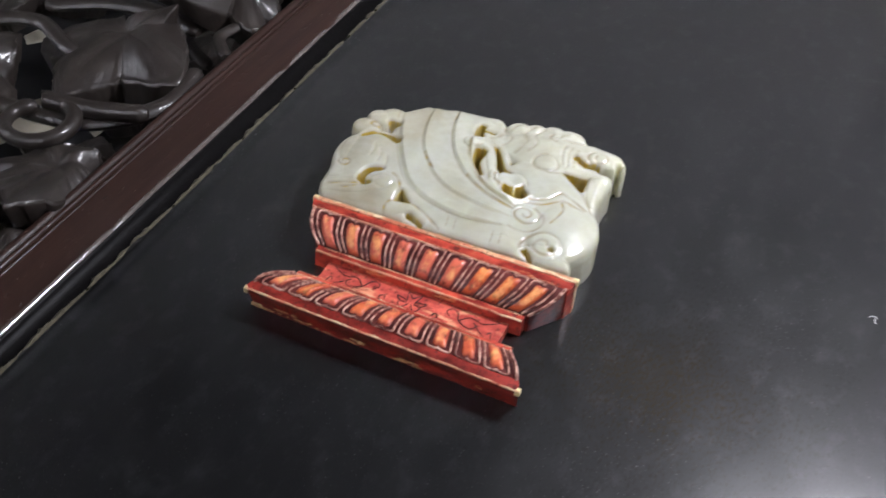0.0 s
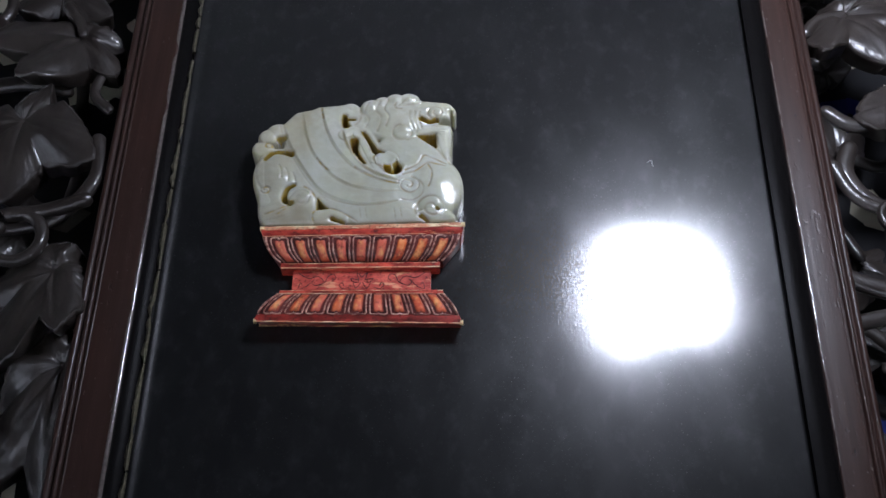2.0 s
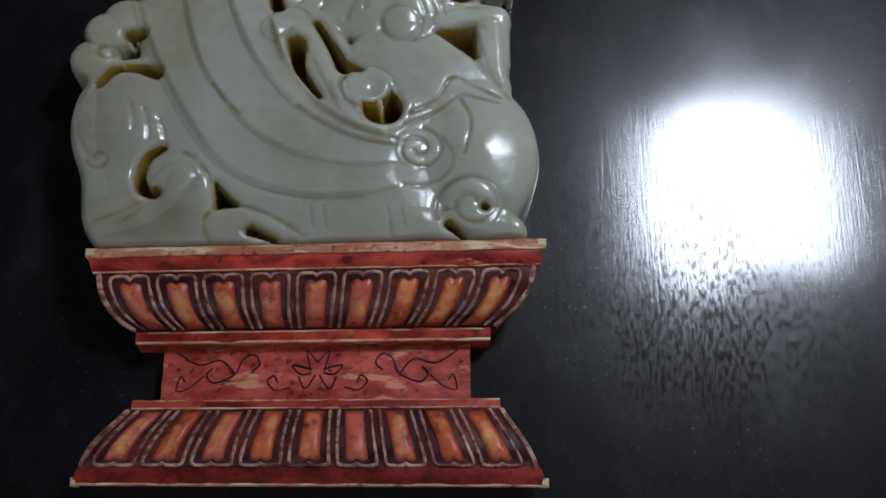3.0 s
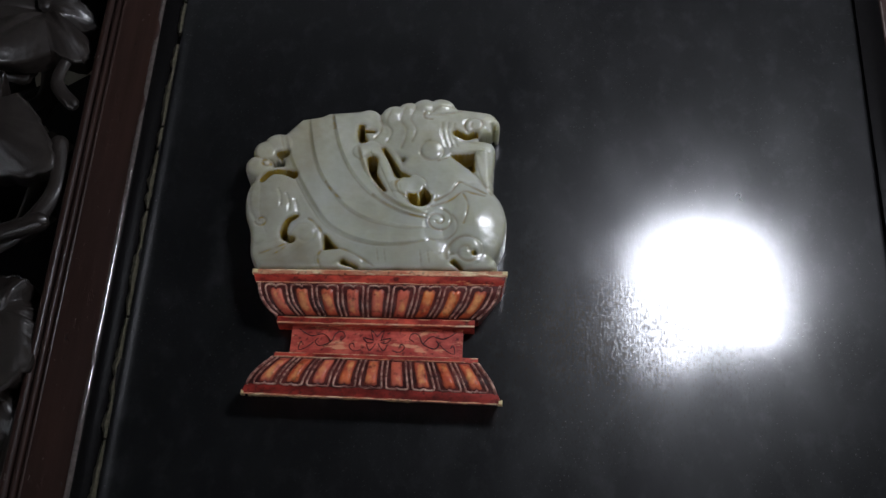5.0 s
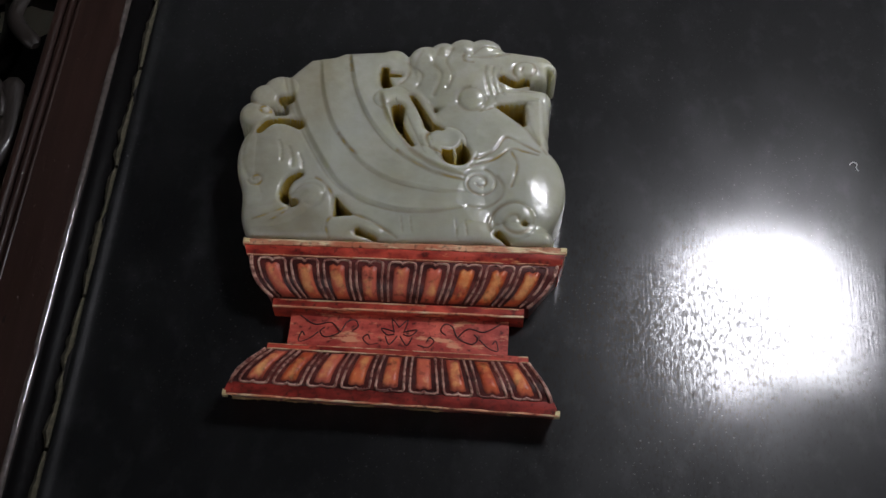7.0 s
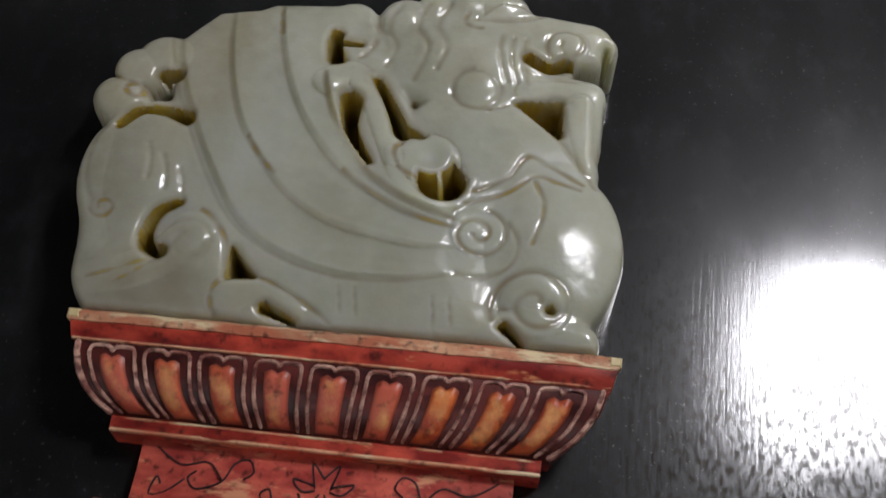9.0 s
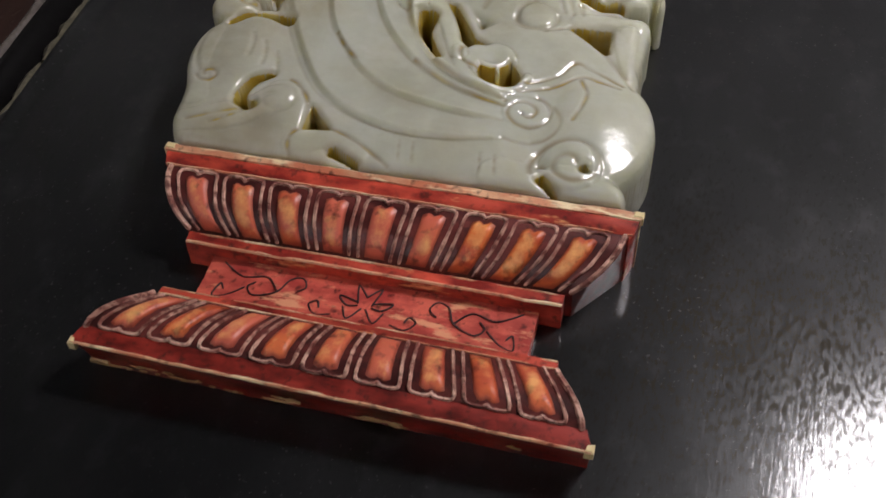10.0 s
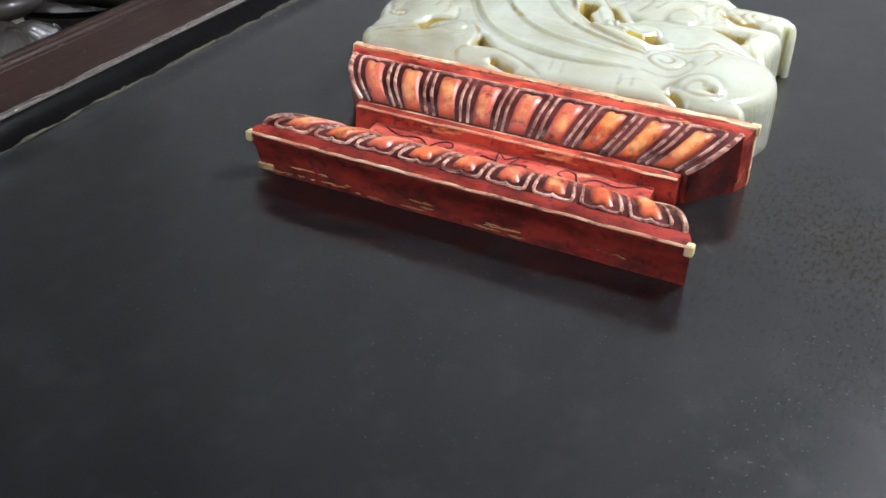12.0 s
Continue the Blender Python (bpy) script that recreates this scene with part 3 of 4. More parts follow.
def right_border():
    leaf((2.25, 1.97), [(1.93, 2.00), (2.28, 2.30), (2.51, 2.15), (2.44, 1.90)], 1, 0.02)
    leaf((2.17, 1.66), [(2.60, 1.52), (2.38, 1.25), (2.02, 1.37), (2.32, 1.80)], 2, 0.03)
    leaf((2.47, 1.13), [(2.85, 0.82), (2.42, 0.74), (2.10, 1.05), (2.76, 1.25)], 3, 0.03)
    leaf((3.02, 0.95), [(2.82, 0.84), (3.22, 0.86), (3.05, 1.14)], 4, -0.04)
    leaf((2.80, 0.68), [(3.14, 0.54), (2.98, 0.74), (2.72, 0.52)], 5, 0.0)
    leaf((2.20, 2.52), [(1.97, 2.33), (2.38, 2.38), (2.50, 2.60), (2.05, 2.74)], 6, 0.0)
    leaf((3.24, 2.40), [(3.05, 2.30), (3.30, 2.15), (3.45, 2.50)], 7, -0.03)
    leaf((2.84, 1.69), [(3.22, 1.62), (3.06, 1.80), (2.70, 1.60)], 8, -0.05)
    leaf((2.30, -0.26), [(2.02, -0.14), (2.03, -0.66), (2.13, -0.80), (2.46, -0.72), (2.50, -0.40)], 9, 0.02)
    leaf((2.42, -0.03), [(2.74, 0.15), (2.70, -0.08), (2.25, 0.12), (2.10, 0.02)], 10, -0.03)
    leaf((2.84, 0.20), [(3.12, 0.42), (2.66, 0.42), (3.06, 0.12), (2.76, 0.06)], 11, 0.01)
    leaf((2.62, 2.62), [(2.86, 2.40), (2.95, 2.78), (2.60, 2.90)], 12, -0.02)
    leaf((3.22, 1.28), [(2.98, 1.36), (3.10, 1.05), (3.45, 1.20)], 13, -0.04)
    leaf((3.20, -0.10), [(3.02, -0.30), (3.40, -0.25), (3.30, 0.12)], 14, -0.03)
    leaf((2.95, -0.85), [(2.76, -0.70), (3.20, -0.75), (3.05, -1.15), (2.74, -1.05)], 15, 0.0)
    leaf((2.20, -1.25), [(2.05, -1.05), (2.45, -1.15), (2.30, -1.55), (2.02, -1.45)], 16, 0.0)
    leaf((2.30, 3.08), [(2.02, 3.00), (2.50, 2.92), (2.46, 3.30), (2.14, 3.36)], 17, 0.0)
    leaf((2.90, 3.20), [(2.66, 3.06), (3.16, 3.04), (3.10, 3.46), (2.72, 3.48)], 18, 0.02)
    leaf((3.36, 2.90), [(3.10, 2.84), (3.52, 2.70), (3.60, 3.12)], 19, -0.02)
    leaf((2.36, 3.66), [(2.06, 3.58), (2.60, 3.60), (2.40, 3.94)], 20, 0.0)
    leaf((3.34, 3.66), [(3.08, 3.60), (3.56, 3.52), (3.40, 3.94)], 41, 0.0)
    vine([(2.00, 3.46), (2.40, 3.42), (2.66, 3.62), (3.0, 3.60), (3.4, 3.36)], 0.045, -0.05)
    scroll(2.80, 2.03, 0.17, -60, 0.85, [(2.56, 1.72), (2.70, 1.82)], 0.034, 0.02, 0.10)
    vine([(2.96, 2.05), (3.10, 1.97), (3.30, 2.02)], 0.032, 0.0)
    scroll(2.72, 1.42, 0.13, 40, -0.9, [(3.30, 1.60), (3.00, 1.52)], 0.03, 0.02, 0.05)
    scroll(2.87, 1.16, 0.09, -90, 0.75, [(2.74, 1.06)], 0.026, 0.02, 0.04)
    scroll(2.20, 0.53, 0.085, -80, -0.85, [(2.70, 0.50), (2.45, 0.44), (2.30, 0.44)], 0.026, 0.05, 0.045)
    vine([(1.99, 0.82), (2.06, 0.66), (2.20, 0.58), (2.40, 0.55), (2.54, 0.60), (2.54, 0.82)], 0.036, -0.01)
    vine([(2.10, 0.95), (2.06, 0.80), (2.18, 0.64), (2.48, 0.56), (2.78, 0.50)], 0.045, -0.06)
    scroll(2.53, 1.90, 0.06, -40, 0.7, [(2.54, 1.66), (2.60, 1.78)], 0.026, 0.04, 0.03)
    scroll(2.52, 0.33, 0.075, 150, 0.7, [(2.44, 0.52)], 0.028, 0.03, 0.04)
    vine([(2.34, -0.28), (2.46, -0.30), (2.58, -0.48), (2.64, -0.70), (2.68, -1.00), (2.62, -1.3)], 0.030, 0.05)
    vine([(2.79, -0.20), (2.71, -0.26), (2.72, -0.38), (2.82, -0.50), (3.00, -0.60), (3.30, -0.62)], 0.034, 0.04)
    vine([(2.70, -0.45), (2.80, -0.30), (3.00, -0.24), (3.25, -0.26)], 0.030, -0.02)
    scroll(2.22, -0.95, 0.12, 60, 0.9, [(2.50, -0.78), (2.36, -0.80)], 0.036, 0.0, 0.05)
    scroll(2.75, -0.92, 0.09, 120, 0.8, [(2.50, -0.98)], 0.03, 0.02, 0.04)
    vine([(2.20, 1.76), (2.22, 1.86), (2.26, 1.97)], 0.034, 0.02)
    vine([(2.0, 1.10), (2.12, 1.02), (2.30, 1.08), (2.47, 1.13)], 0.04, 0.0)
    vine([(1.98, 1.55), (2.05, 1.63), (2.17, 1.66)], 0.035, 0.0)
    vine([(1.96, 0.06), (2.15, 0.10), (2.30, 0.02), (2.42, -0.03)], 0.04, -0.03)
    vine([(1.96, 0.30), (2.12, 0.24), (2.34, 0.20), (2.6, 0.22), (2.84, 0.2)], 0.05, -0.06)
    vine([(2.5, 2.2), (2.64, 2.36), (2.62, 2.62)], 0.036, 0.0)
    vine([(3.0, 2.3), (3.02, 2.05), (3.24, 1.85)], 0.04, -0.03)
    vine([(1.98, 2.1), (2.2, 2.2), (2.6, 2.2), (3.0, 2.35)], 0.04, -0.08)
    vine([(2.2, -0.5), (2.36, -0.92), (2.2, -1.2), (2.2, -1.6)], 0.045, -0.08)


def left_border():
    leaf((-1.48, 1.78), [(-1.18, 1.90), (-1.46, 2.14), (-1.70, 2.02), (-1.74, 1.72), (-1.25, 1.66)], 21, 0.02)
    leaf((-1.35, 1.50), [(-1.78, 1.43), (-1.54, 1.13), (-1.17, 1.49), (-1.17, 1.28)], 22, 0.03)
    leaf((-1.54, 1.02), [(-1.20, 0.82), (-1.57, 0.62), (-1.90, 0.94), (-1.42, 1.16)], 23, 0.03)
    leaf((-1.27, 0.27), [(-1.44, -0.22), (-1.17, -0.06), (-1.62, 0.14)], 24, 0.02)
    leaf((-1.16, -0.14), [(-1.42, -0.34), (-1.20, -0.72), (-1.50, -0.62)], 25, 0.0)
    leaf((-1.98, 0.62), [(-1.72, 0.50), (-2.10, 0.30), (-2.30, 0.72), (-1.92, 0.88)], 26, 0.0)
    leaf((-2.12, 1.28), [(-1.86, 1.20), (-2.10, 0.98), (-2.42, 1.25), (-2.15, 1.52)], 27, 0.0)
    leaf((-2.02, 2.02), [(-1.76, 2.14), (-2.00, 1.76), (-2.34, 2.00), (-2.08, 2.30)], 28, -0.02)
    leaf((-1.40, 2.48), [(-1.20, 2.30), (-1.20, 2.66), (-1.58, 2.72), (-1.66, 2.38)], 29, 0.0)
    leaf((-2.10, 2.60), [(-1.85, 2.46), (-2.00, 2.88), (-2.40, 2.66)], 30, -0.02)
    leaf((-1.85, -0.10), [(-1.62, 0.06), (-1.70, -0.36), (-2.10, -0.24), (-2.02, 0.14)], 31, 0.0)
    leaf((-1.40, -1.05), [(-1.17, -0.90), (-1.28, -1.34), (-1.66, -1.20), (-1.56, -0.84)], 32, 0.0)
    leaf((-1.95, -0.85), [(-1.72, -0.76), (-1.90, -1.20), (-2.25, -0.86)], 33, -0.02)
    leaf((-2.40, 0.00), [(-2.20, 0.14), (-2.30, -0.30), (-2.70, 0.05)], 34, -0.03)
    leaf((-1.36, 3.05), [(-1.18, 2.90), (-1.22, 3.30), (-1.62, 3.16)], 35, 0.0)
    leaf((-2.55, 1.65), [(-2.30, 1.70), (-2.50, 1.36), (-2.85, 1.60), (-2.60, 1.90)], 36, -0.03)
    leaf((-1.92, 3.10), [(-1.70, 2.98), (-1.84, 3.40), (-2.26, 3.14)], 37, 0.0)
    leaf((-1.50, 3.62), [(-1.22, 3.54), (-1.42, 3.94), (-1.82, 3.66)], 38, 0.0)
    leaf((-2.40, 3.50), [(-2.12, 3.44), (-2.36, 3.86), (-2.70, 3.50)], 39, 0.0)
    scroll(-1.88, 1.70, 0.16, -40, 0.95, [(-1.60, 1.50), (-1.70, 1.52)], 0.036, 0.0, 0.11)
    scroll(-1.45, 0.40, 0.13, 120, -0.95, [(-1.18, 0.60), (-1.34, 0.54)], 0.038, 0.02, 0.09)
    vine([(-1.90, 0.42), (-1.66, 0.46), (-1.34, 0.52), (-1.18, 0.72), (-1.20, 0.94)], 0.04, -0.02)
    vine([(-1.45, 1.68), (-1.38, 1.58), (-1.35, 1.50)], 0.03, 0.03)
    vine([(-1.18, 1.10), (-1.26, 1.20), (-1.22, 1.36)], 0.03, -0.02)
    vine([(-1.98, 1.12), (-1.80, 1.24), (-1.60, 1.28), (-1.40, 1.24)], 0.04, -0.06)
    vine([(-1.18, 2.10), (-1.30, 2.24), (-1.40, 2.48)], 0.036, 0.0)
    vine([(-1.16, 0.20), (-1.30, 0.12), (-1.55, 0.22), (-1.80, 0.16), (-2.0, 0.3)], 0.04, -0.06)
    vine([(-1.16, -0.80), (-1.34, -0.74), (-1.52, -0.50), (-1.70, -0.44), (-1.85, -0.10)], 0.04, -0.05)
    vine([(-2.3, 2.3), (-2.1, 2.2), (-1.8, 2.3), (-1.5, 2.2), (-1.2, 2.3)], 0.04, -0.08)
    vine([(-2.4, 0.9), (-2.2, 0.88), (-1.95, 1.0), (-1.7, 0.9), (-1.54, 1.02)], 0.04, -0.06)
    scroll(-1.72, 2.30, 0.12, -90, 0.85, [(-1.46, 2.22)], 0.032, 0.0, 0.06)
    scroll(-1.62, -0.40, 0.11, 30, 0.85, [(-1.36, -0.48)], 0.032, -0.02, 0.05)
    scroll(-2.20, 1.72, 0.12, 0, 0.9, [(-1.96, 1.56), (-2.04, 1.60)], 0.032, -0.02, 0.05)


def under_layer(x0, x1, seed):
    """Deeper leaves and stems behind the front ones."""
    rnd = random.Random(seed)
    y = -1.5
    while y < 3.9:
        x = x0 + rnd.uniform(0, 0.3)
        while x < x1:
            a = rnd.uniform(0, 6.28)
            tips = [(x + rnd.uniform(0.16, 0.30) * math.cos(a + k), y + rnd.uniform(0.16, 0.30) * math.sin(a + k)) for k in (-1.3, -0.2, 1.0)]
            leaf((x, y), tips, int(rnd.uniform(0, 9999)), -0.44 + rnd.uniform(-0.05, 0.04), thick=0.05)
            b = rnd.uniform(0, 6.28)
            vine([(x, y), (x + 0.2 * math.cos(b), y + 0.2 * math.sin(b)), (x + 0.36 * math.cos(b + 0.7), y + 0.36 * math.sin(b + 0.7))], 0.036, -0.40)
            x += rnd.uniform(0.85, 1.15)
        y += rnd.uniform(0.42, 0.60)


right_border()
left_border()
under_layer(2.05, 3.5, 61)
under_layer(-2.7, -1.15, 62)


# ---- the red pedestal ----
pedestal = thing("carved_pedestal", (0, 0.2, 0), label="worn red carved bone pedestal with lotus petal bands, on black lacquer", category="pedestal")


def lean(x, y):
    return 1.02 * y + 0.033 * x * max(0.0, y) / 0.41


def rows_at(rows, v):
    ts = np.linspace(0, 1, len(rows))
    return [float(np.interp(v, ts, [r[k] for r in rows])) for k in range(4)]


def slab(rows, n=24, back=None):
    """A relief block: rows of (y, z, left, right) from front to back, standing on the board."""
    v, f = [], []
    full = [(rows[0][0], 0.0, rows[0][2], rows[0][3])] + list(rows) + [(rows[-1][0], 0.0, rows[-1][2], rows[-1][3])]
    for y, z, xl, xr in full:
        for i in range(n + 1):
            x = xl + (xr - xl) * i / n
            w = 0.0012 * noise.noise(Vector((x * 30, y * 30, z * 20)))
            v.append((x, lean(x, y) + w, max(0.0, z + (w if z > 0 else 0))))
    m = n + 1
    for r in range(len(full) - 1):
        for i in range(n):
            a = r * m + i
            f.append((a, a + 1, a + 1 + m, a + m))
    f.append(tuple(r * m for r in range(len(full))))
    f.append(tuple(r * m + n for r in range(len(full)))[::-1])
    f.append(tuple(range(m))[::-1] + tuple((len(full) - 1) * m + i for i in range(m)))
    return v, f


PLINTH = [(0.018, 0.004, -0.392, 0.400), (0.010, 0.045, -0.398, 0.402), (0.002, 0.066, -0.404, 0.404), (-0.004, 0.078, -0.407, 0.406), (-0.002, 0.085, -0.407, 0.406), (0.018, 0.089, -0.400, 0.396), (0.028, 0.089, -0.396, 0.392)]
LOWER = [(0.026, 0.088, -0.394, 0.388), (0.036, 0.095, -0.390, 0.384), (0.056, 0.097, -0.380, 0.374), (0.082, 0.091, -0.362, 0.358), (0.106, 0.080, -0.342, 0.342), (0.128, 0.068, -0.326, 0.330)]
FILLET = [(0.128, 0.058, -0.322, 0.328), (0.130, 0.065, -0.322, 0.328), (0.146, 0.063, -0.321, 0.328), (0.150, 0.045, -0.321, 0.328)]
WAISTROWS = [(0.150, 0.034, -0.279, 0.277), (0.205, 0.030, -0.279, 0.277), (0.270, 0.034, -0.279, 0.277)]
CAP = [(0.250, 0.042, -0.327, 0.313), (0.252, 0.056, -0.327, 0.313), (0.272, 0.058, -0.327, 0.313), (0.278, 0.052, -0.325, 0.313)]
UPPER = [(0.276, 0.058, -0.330, 0.322), (0.288, 0.075, -0.352, 0.345), (0.304, 0.091, -0.370, 0.364), (0.326, 0.104, -0.383, 0.380), (0.348, 0.111, -0.389, 0.388), (0.366, 0.112, -0.391, 0.392)]
TOPROWS = [(0.364, 0.102, -0.394, 0.396), (0.370, 0.110, -0.402, 0.402), (0.392, 0.114, -0.408, 0.406), (0.398, 0.114, -0.410, 0.408)]
LEDGE = [(0.396, 0.108, -0.411, 0.409), (0.398, 0.117, -0.412, 0.410), (0.410, 0.119, -0.412, 0.410), (0.417, 0.112, -0.411, 0.409)]


def band_point(rows, u, v, lift=0.0):
    y, z, xl, xr = rows_at(rows, v)
    x = xl + (xr - xl) * u
    return (x, lean(x, y), z + lift)


def petal(rows, u0, u1, cap_high, seed):
    """One lotus petal: two pale rims and an orange pad. cap_high: the notched end is at the back."""
    rnd = random.Random(seed)
    w = u1 - u0

    def outline(inset, end):
        a, b = u0 + w * inset, u1 - w * inset
        c = (a + b) / 2
        path = [(a + 0.02 * w, 0.02), (a + 0.01 * w, 0.40), (a, 0.70), (a, end - 0.12), (a + 0.04 * w, end - 0.03), (a + 0.14 * w, end), (c - 0.12 * w, end), (c - 0.04 * w, end - 0.03), (c, end - 0.07)]
        path += [(2 * c - p, q) for p, q in reversed(path[:-1])]
        return [(p, q if cap_high else 1 - q) for p, q in path]

    for inset, end, r, mat, lift in ((0.075, 0.955, 0.0032, PINK, 0.0010),):
        line = smooth_line([band_point(rows, p, q, lift) for p, q in outline(inset, end)], 5)
        rr = r * np.array([1 + 0.18 * rnd.uniform(-1, 1) for _ in line])
        rim = link("petal", *tube(line, rr, 6), mat, pedestal)
    n, m = 9, 10
    a, b = u0 + w * 0.255, u1 - w * 0.255
    v, f, crown = [], [], []
    for j in range(m):
        for i in range(n):
            p = a + (b - a) * i / (n - 1)
            q = 0.03 + 0.77 * j / (m - 1)
            if j >= m - 3:
                q += 0.05 * (math.cos(2 * math.pi * (i / (n - 1) - 0.5) * 2) * -0.5) * (j - m + 4) / 3
            across, along = abs(2 * i / (n - 1) - 1), abs(2 * j / (m - 1) - 1)
            high = (1 - across**4) * (1 - along**8)
            crown.append(max(0.0, 1 - across**2.5) * max(0.0, 1 - along**5))
            v.append(band_point(rows, p, q if cap_high else 1 - q, 0.0006 + 0.0075 * high + 0.0006 * rnd.uniform(-1, 1)))
    f = [(j * n + i, j * n + i + 1, (j + 1) * n + i + 1, (j + 1) * n + i) for j in range(m - 1) for i in range(n - 1)]
    k = len(v)
    v += [(x, y, z - 0.012) for x, y, z in v]
    edge = [i for i in range(n)] + [j * n + n - 1 for j in range(1, m)] + [(m - 1) * n + i for i in range(n - 2, -1, -1)] + [j * n for j in range(m - 2, 0, -1)]
    f += [(c, d, d + k, c + k) for c, d in zip(edge, edge[1:] + edge[:1])]
    f += [tuple(reversed([i + k for i in q])) for q in f[: (n - 1) * (m - 1)]]
    pad = link("pad", v, f, ORANGE, rim, "orange pad inside the pale petal rim")
    layer = pad.data.attributes.new("rubbed", "FLOAT", "POINT")
    layer.data.foreach_set("value", np.array(crown + [0.0] * k, np.float32))


def build_pedestal():
    link("plinth", *slab(PLINTH, 60), PLINTHRED, pedestal, "worn dark red plinth")
    link("lower_band", *slab(LOWER, 40), DARKRED, pedestal)
    link("lower_fillet", *slab(FILLET, 40), RED, pedestal)
    link("waist", *slab(WAISTROWS, 40), WAIST, pedestal, "recessed red waist with scroll engraving")
    link("upper_fillet", *slab(CAP, 40), RED, pedestal)
    link("upper_band", *slab(UPPER, 40), DARKRED, pedestal)
    link("top_plate", *slab(TOPROWS, 60), RED, pedestal)
    # separate strip: its paler colour holds both the wear and the lit edge
    link("top_ledge", *slab(LEDGE, 60), EDGE, pedestal, "worn pale orange ledge")
    n = 9
    for i in range(n):
        petal(LOWER, 0.02 + 0.96 * i / n, 0.02 + 0.96 * (i + 1) / n - 0.004, False, 100 + i)
        petal(UPPER, 0.02 + 0.96 * i / n, 0.02 + 0.96 * (i + 1) / n - 0.004, True, 200 + i)
    # bare bone at the worn corners
    for x, y, z, w in ((-0.403, 0.001, 0.077, 0.006), (0.401, 0.002, 0.077, 0.007), (-0.406, 0.408, 0.110, 0.010), (0.404, 0.408, 0.110, 0.009)):
        yy = lean(x, y)
        link("worn_corner", *box(x - w, x + w, yy - 0.0075, yy + 0.0075, z - 0.012, z + 0.0095, 0.003), CREAM, pedestal, "bare cream corner")
    for rows in (LOWER, UPPER):
        for u in (0.003, 0.997):
            line = [band_point(rows, u, q, 0.001) for q in np.linspace(0.02, 0.98, 12)]
            link("band_end", *tube(line, 0.0050, 6), PINK, pedestal)
    for rows in (LOWER, UPPER):
        for k, side in ((2, -1), (3, 1)):
            cheek = [(r[0], r[1] - 0.002, min(r[k] - side * 0.02, r[k] + side * 0.0028), max(r[k] - side * 0.02, r[k] + side * 0.0028)) for r in rows]
            link("band_cheek", *slab(cheek, 3), PLINTHRED, pedestal)
    # pale wear along the arrises
    for y, zz, xl, xr, rad in ((-0.003, 0.0835, -0.405, 0.404, 0.0030), (0.131, 0.0648, -0.320, 0.326, 0.0024), (0.145, 0.0628, -0.319, 0.326, 0.0020), (0.253, 0.0558, -0.325, 0.311, 0.0030), (0.271, 0.0578, -0.325, 0.311, 0.0018), (0.371, 0.1102, -0.400, 0.400, 0.0022)):
        line = []
        for i in range(120):
            x = xl + (xr - xl) * i / 119
            dip = 0.0032 * max(0.0, noise.noise(Vector((x * 22, y * 50, 3.0))) + 0.15)
            line.append((x, lean(x, y), zz - dip))
        link("worn_edge", *tube(line, rad, 5), EDGE, pedestal)
    # scraped streaks on the plinth's front
    rnd = random.Random(8)
    link("worn_corner", *box(-0.3985, -0.366, lean(-0.39, 0.0125), lean(-0.39, 0.020), 0.005, 0.019, 0.003), TAN, pedestal, "bare tan corner")
    for i in range(22):
        x = rnd.uniform(-0.37, -0.02) if i % 4 else rnd.uniform(-0.02, 0.32)
        w, zz = rnd.uniform(0.004, 0.026), rnd.choice((0.004, 0.006, 0.008, 0.014, 0.024)) + rnd.uniform(0, 0.006)
        line = [(x + w * (q - 0.5) * 2, lean(x, 0.0185 - 0.26 * zz) - 0.0004, zz + 0.003 * noise.noise(Vector((x * 9, q * 4, i)))) for q in np.linspace(0, 1, 9)]
        link("scraped_streak", *tube(line, [0.0032 * math.sin(math.pi * (0.08 + 0.84 * q)) * rnd.uniform(0.4, 1.2) for q in np.linspace(0, 1, 9)], 5, 0.5), TAN, pedestal)
    # engraving on the waist
    z = 0.0325

    def cut(points, r=0.0017):
        line = smooth_line([(x, lean(x, 0.170 + 1.2 * (y - 0.146)), z) for x, y in points], 6)
        link("engraved_line", *tube(line, r, 5, 0.6), INK, pedestal)

    for s in (-1, 1):
        cut([(s * 0.012, 0.176), (s * 0.02, 0.205), (s * 0.0, 0.188)])
        cut([(s * 0.012, 0.178), (s * 0.045, 0.184), (s * 0.03, 0.170), (s * 0.012, 0.172)])
        cut([(s * 0.004, 0.168), (s * 0.022, 0.148), (s * 0.034, 0.166)])
        cut([(s * 0.05, 0.150), (s * 0.075, 0.146), (s * 0.09, 0.160), (s * 0.078, 0.168), (s * 0.072, 0.158)])
        cut([(s * 0.118, 0.176), (s * 0.105, 0.186), (s * 0.115, 0.200), (s * 0.135, 0.194), (s * 0.150, 0.170), (s * 0.185, 0.158), (s * 0.200, 0.170), (s * 0.190, 0.180)])
        cut([(s * 0.150, 0.172), (s * 0.175, 0.192), (s * 0.215, 0.186), (s * 0.255, 0.205)])
        cut([(s * 0.205, 0.168), (s * 0.23, 0.150), (s * 0.252, 0.146), (s * 0.246, 0.168), (s * 0.238, 0.160)])


build_pedestal()


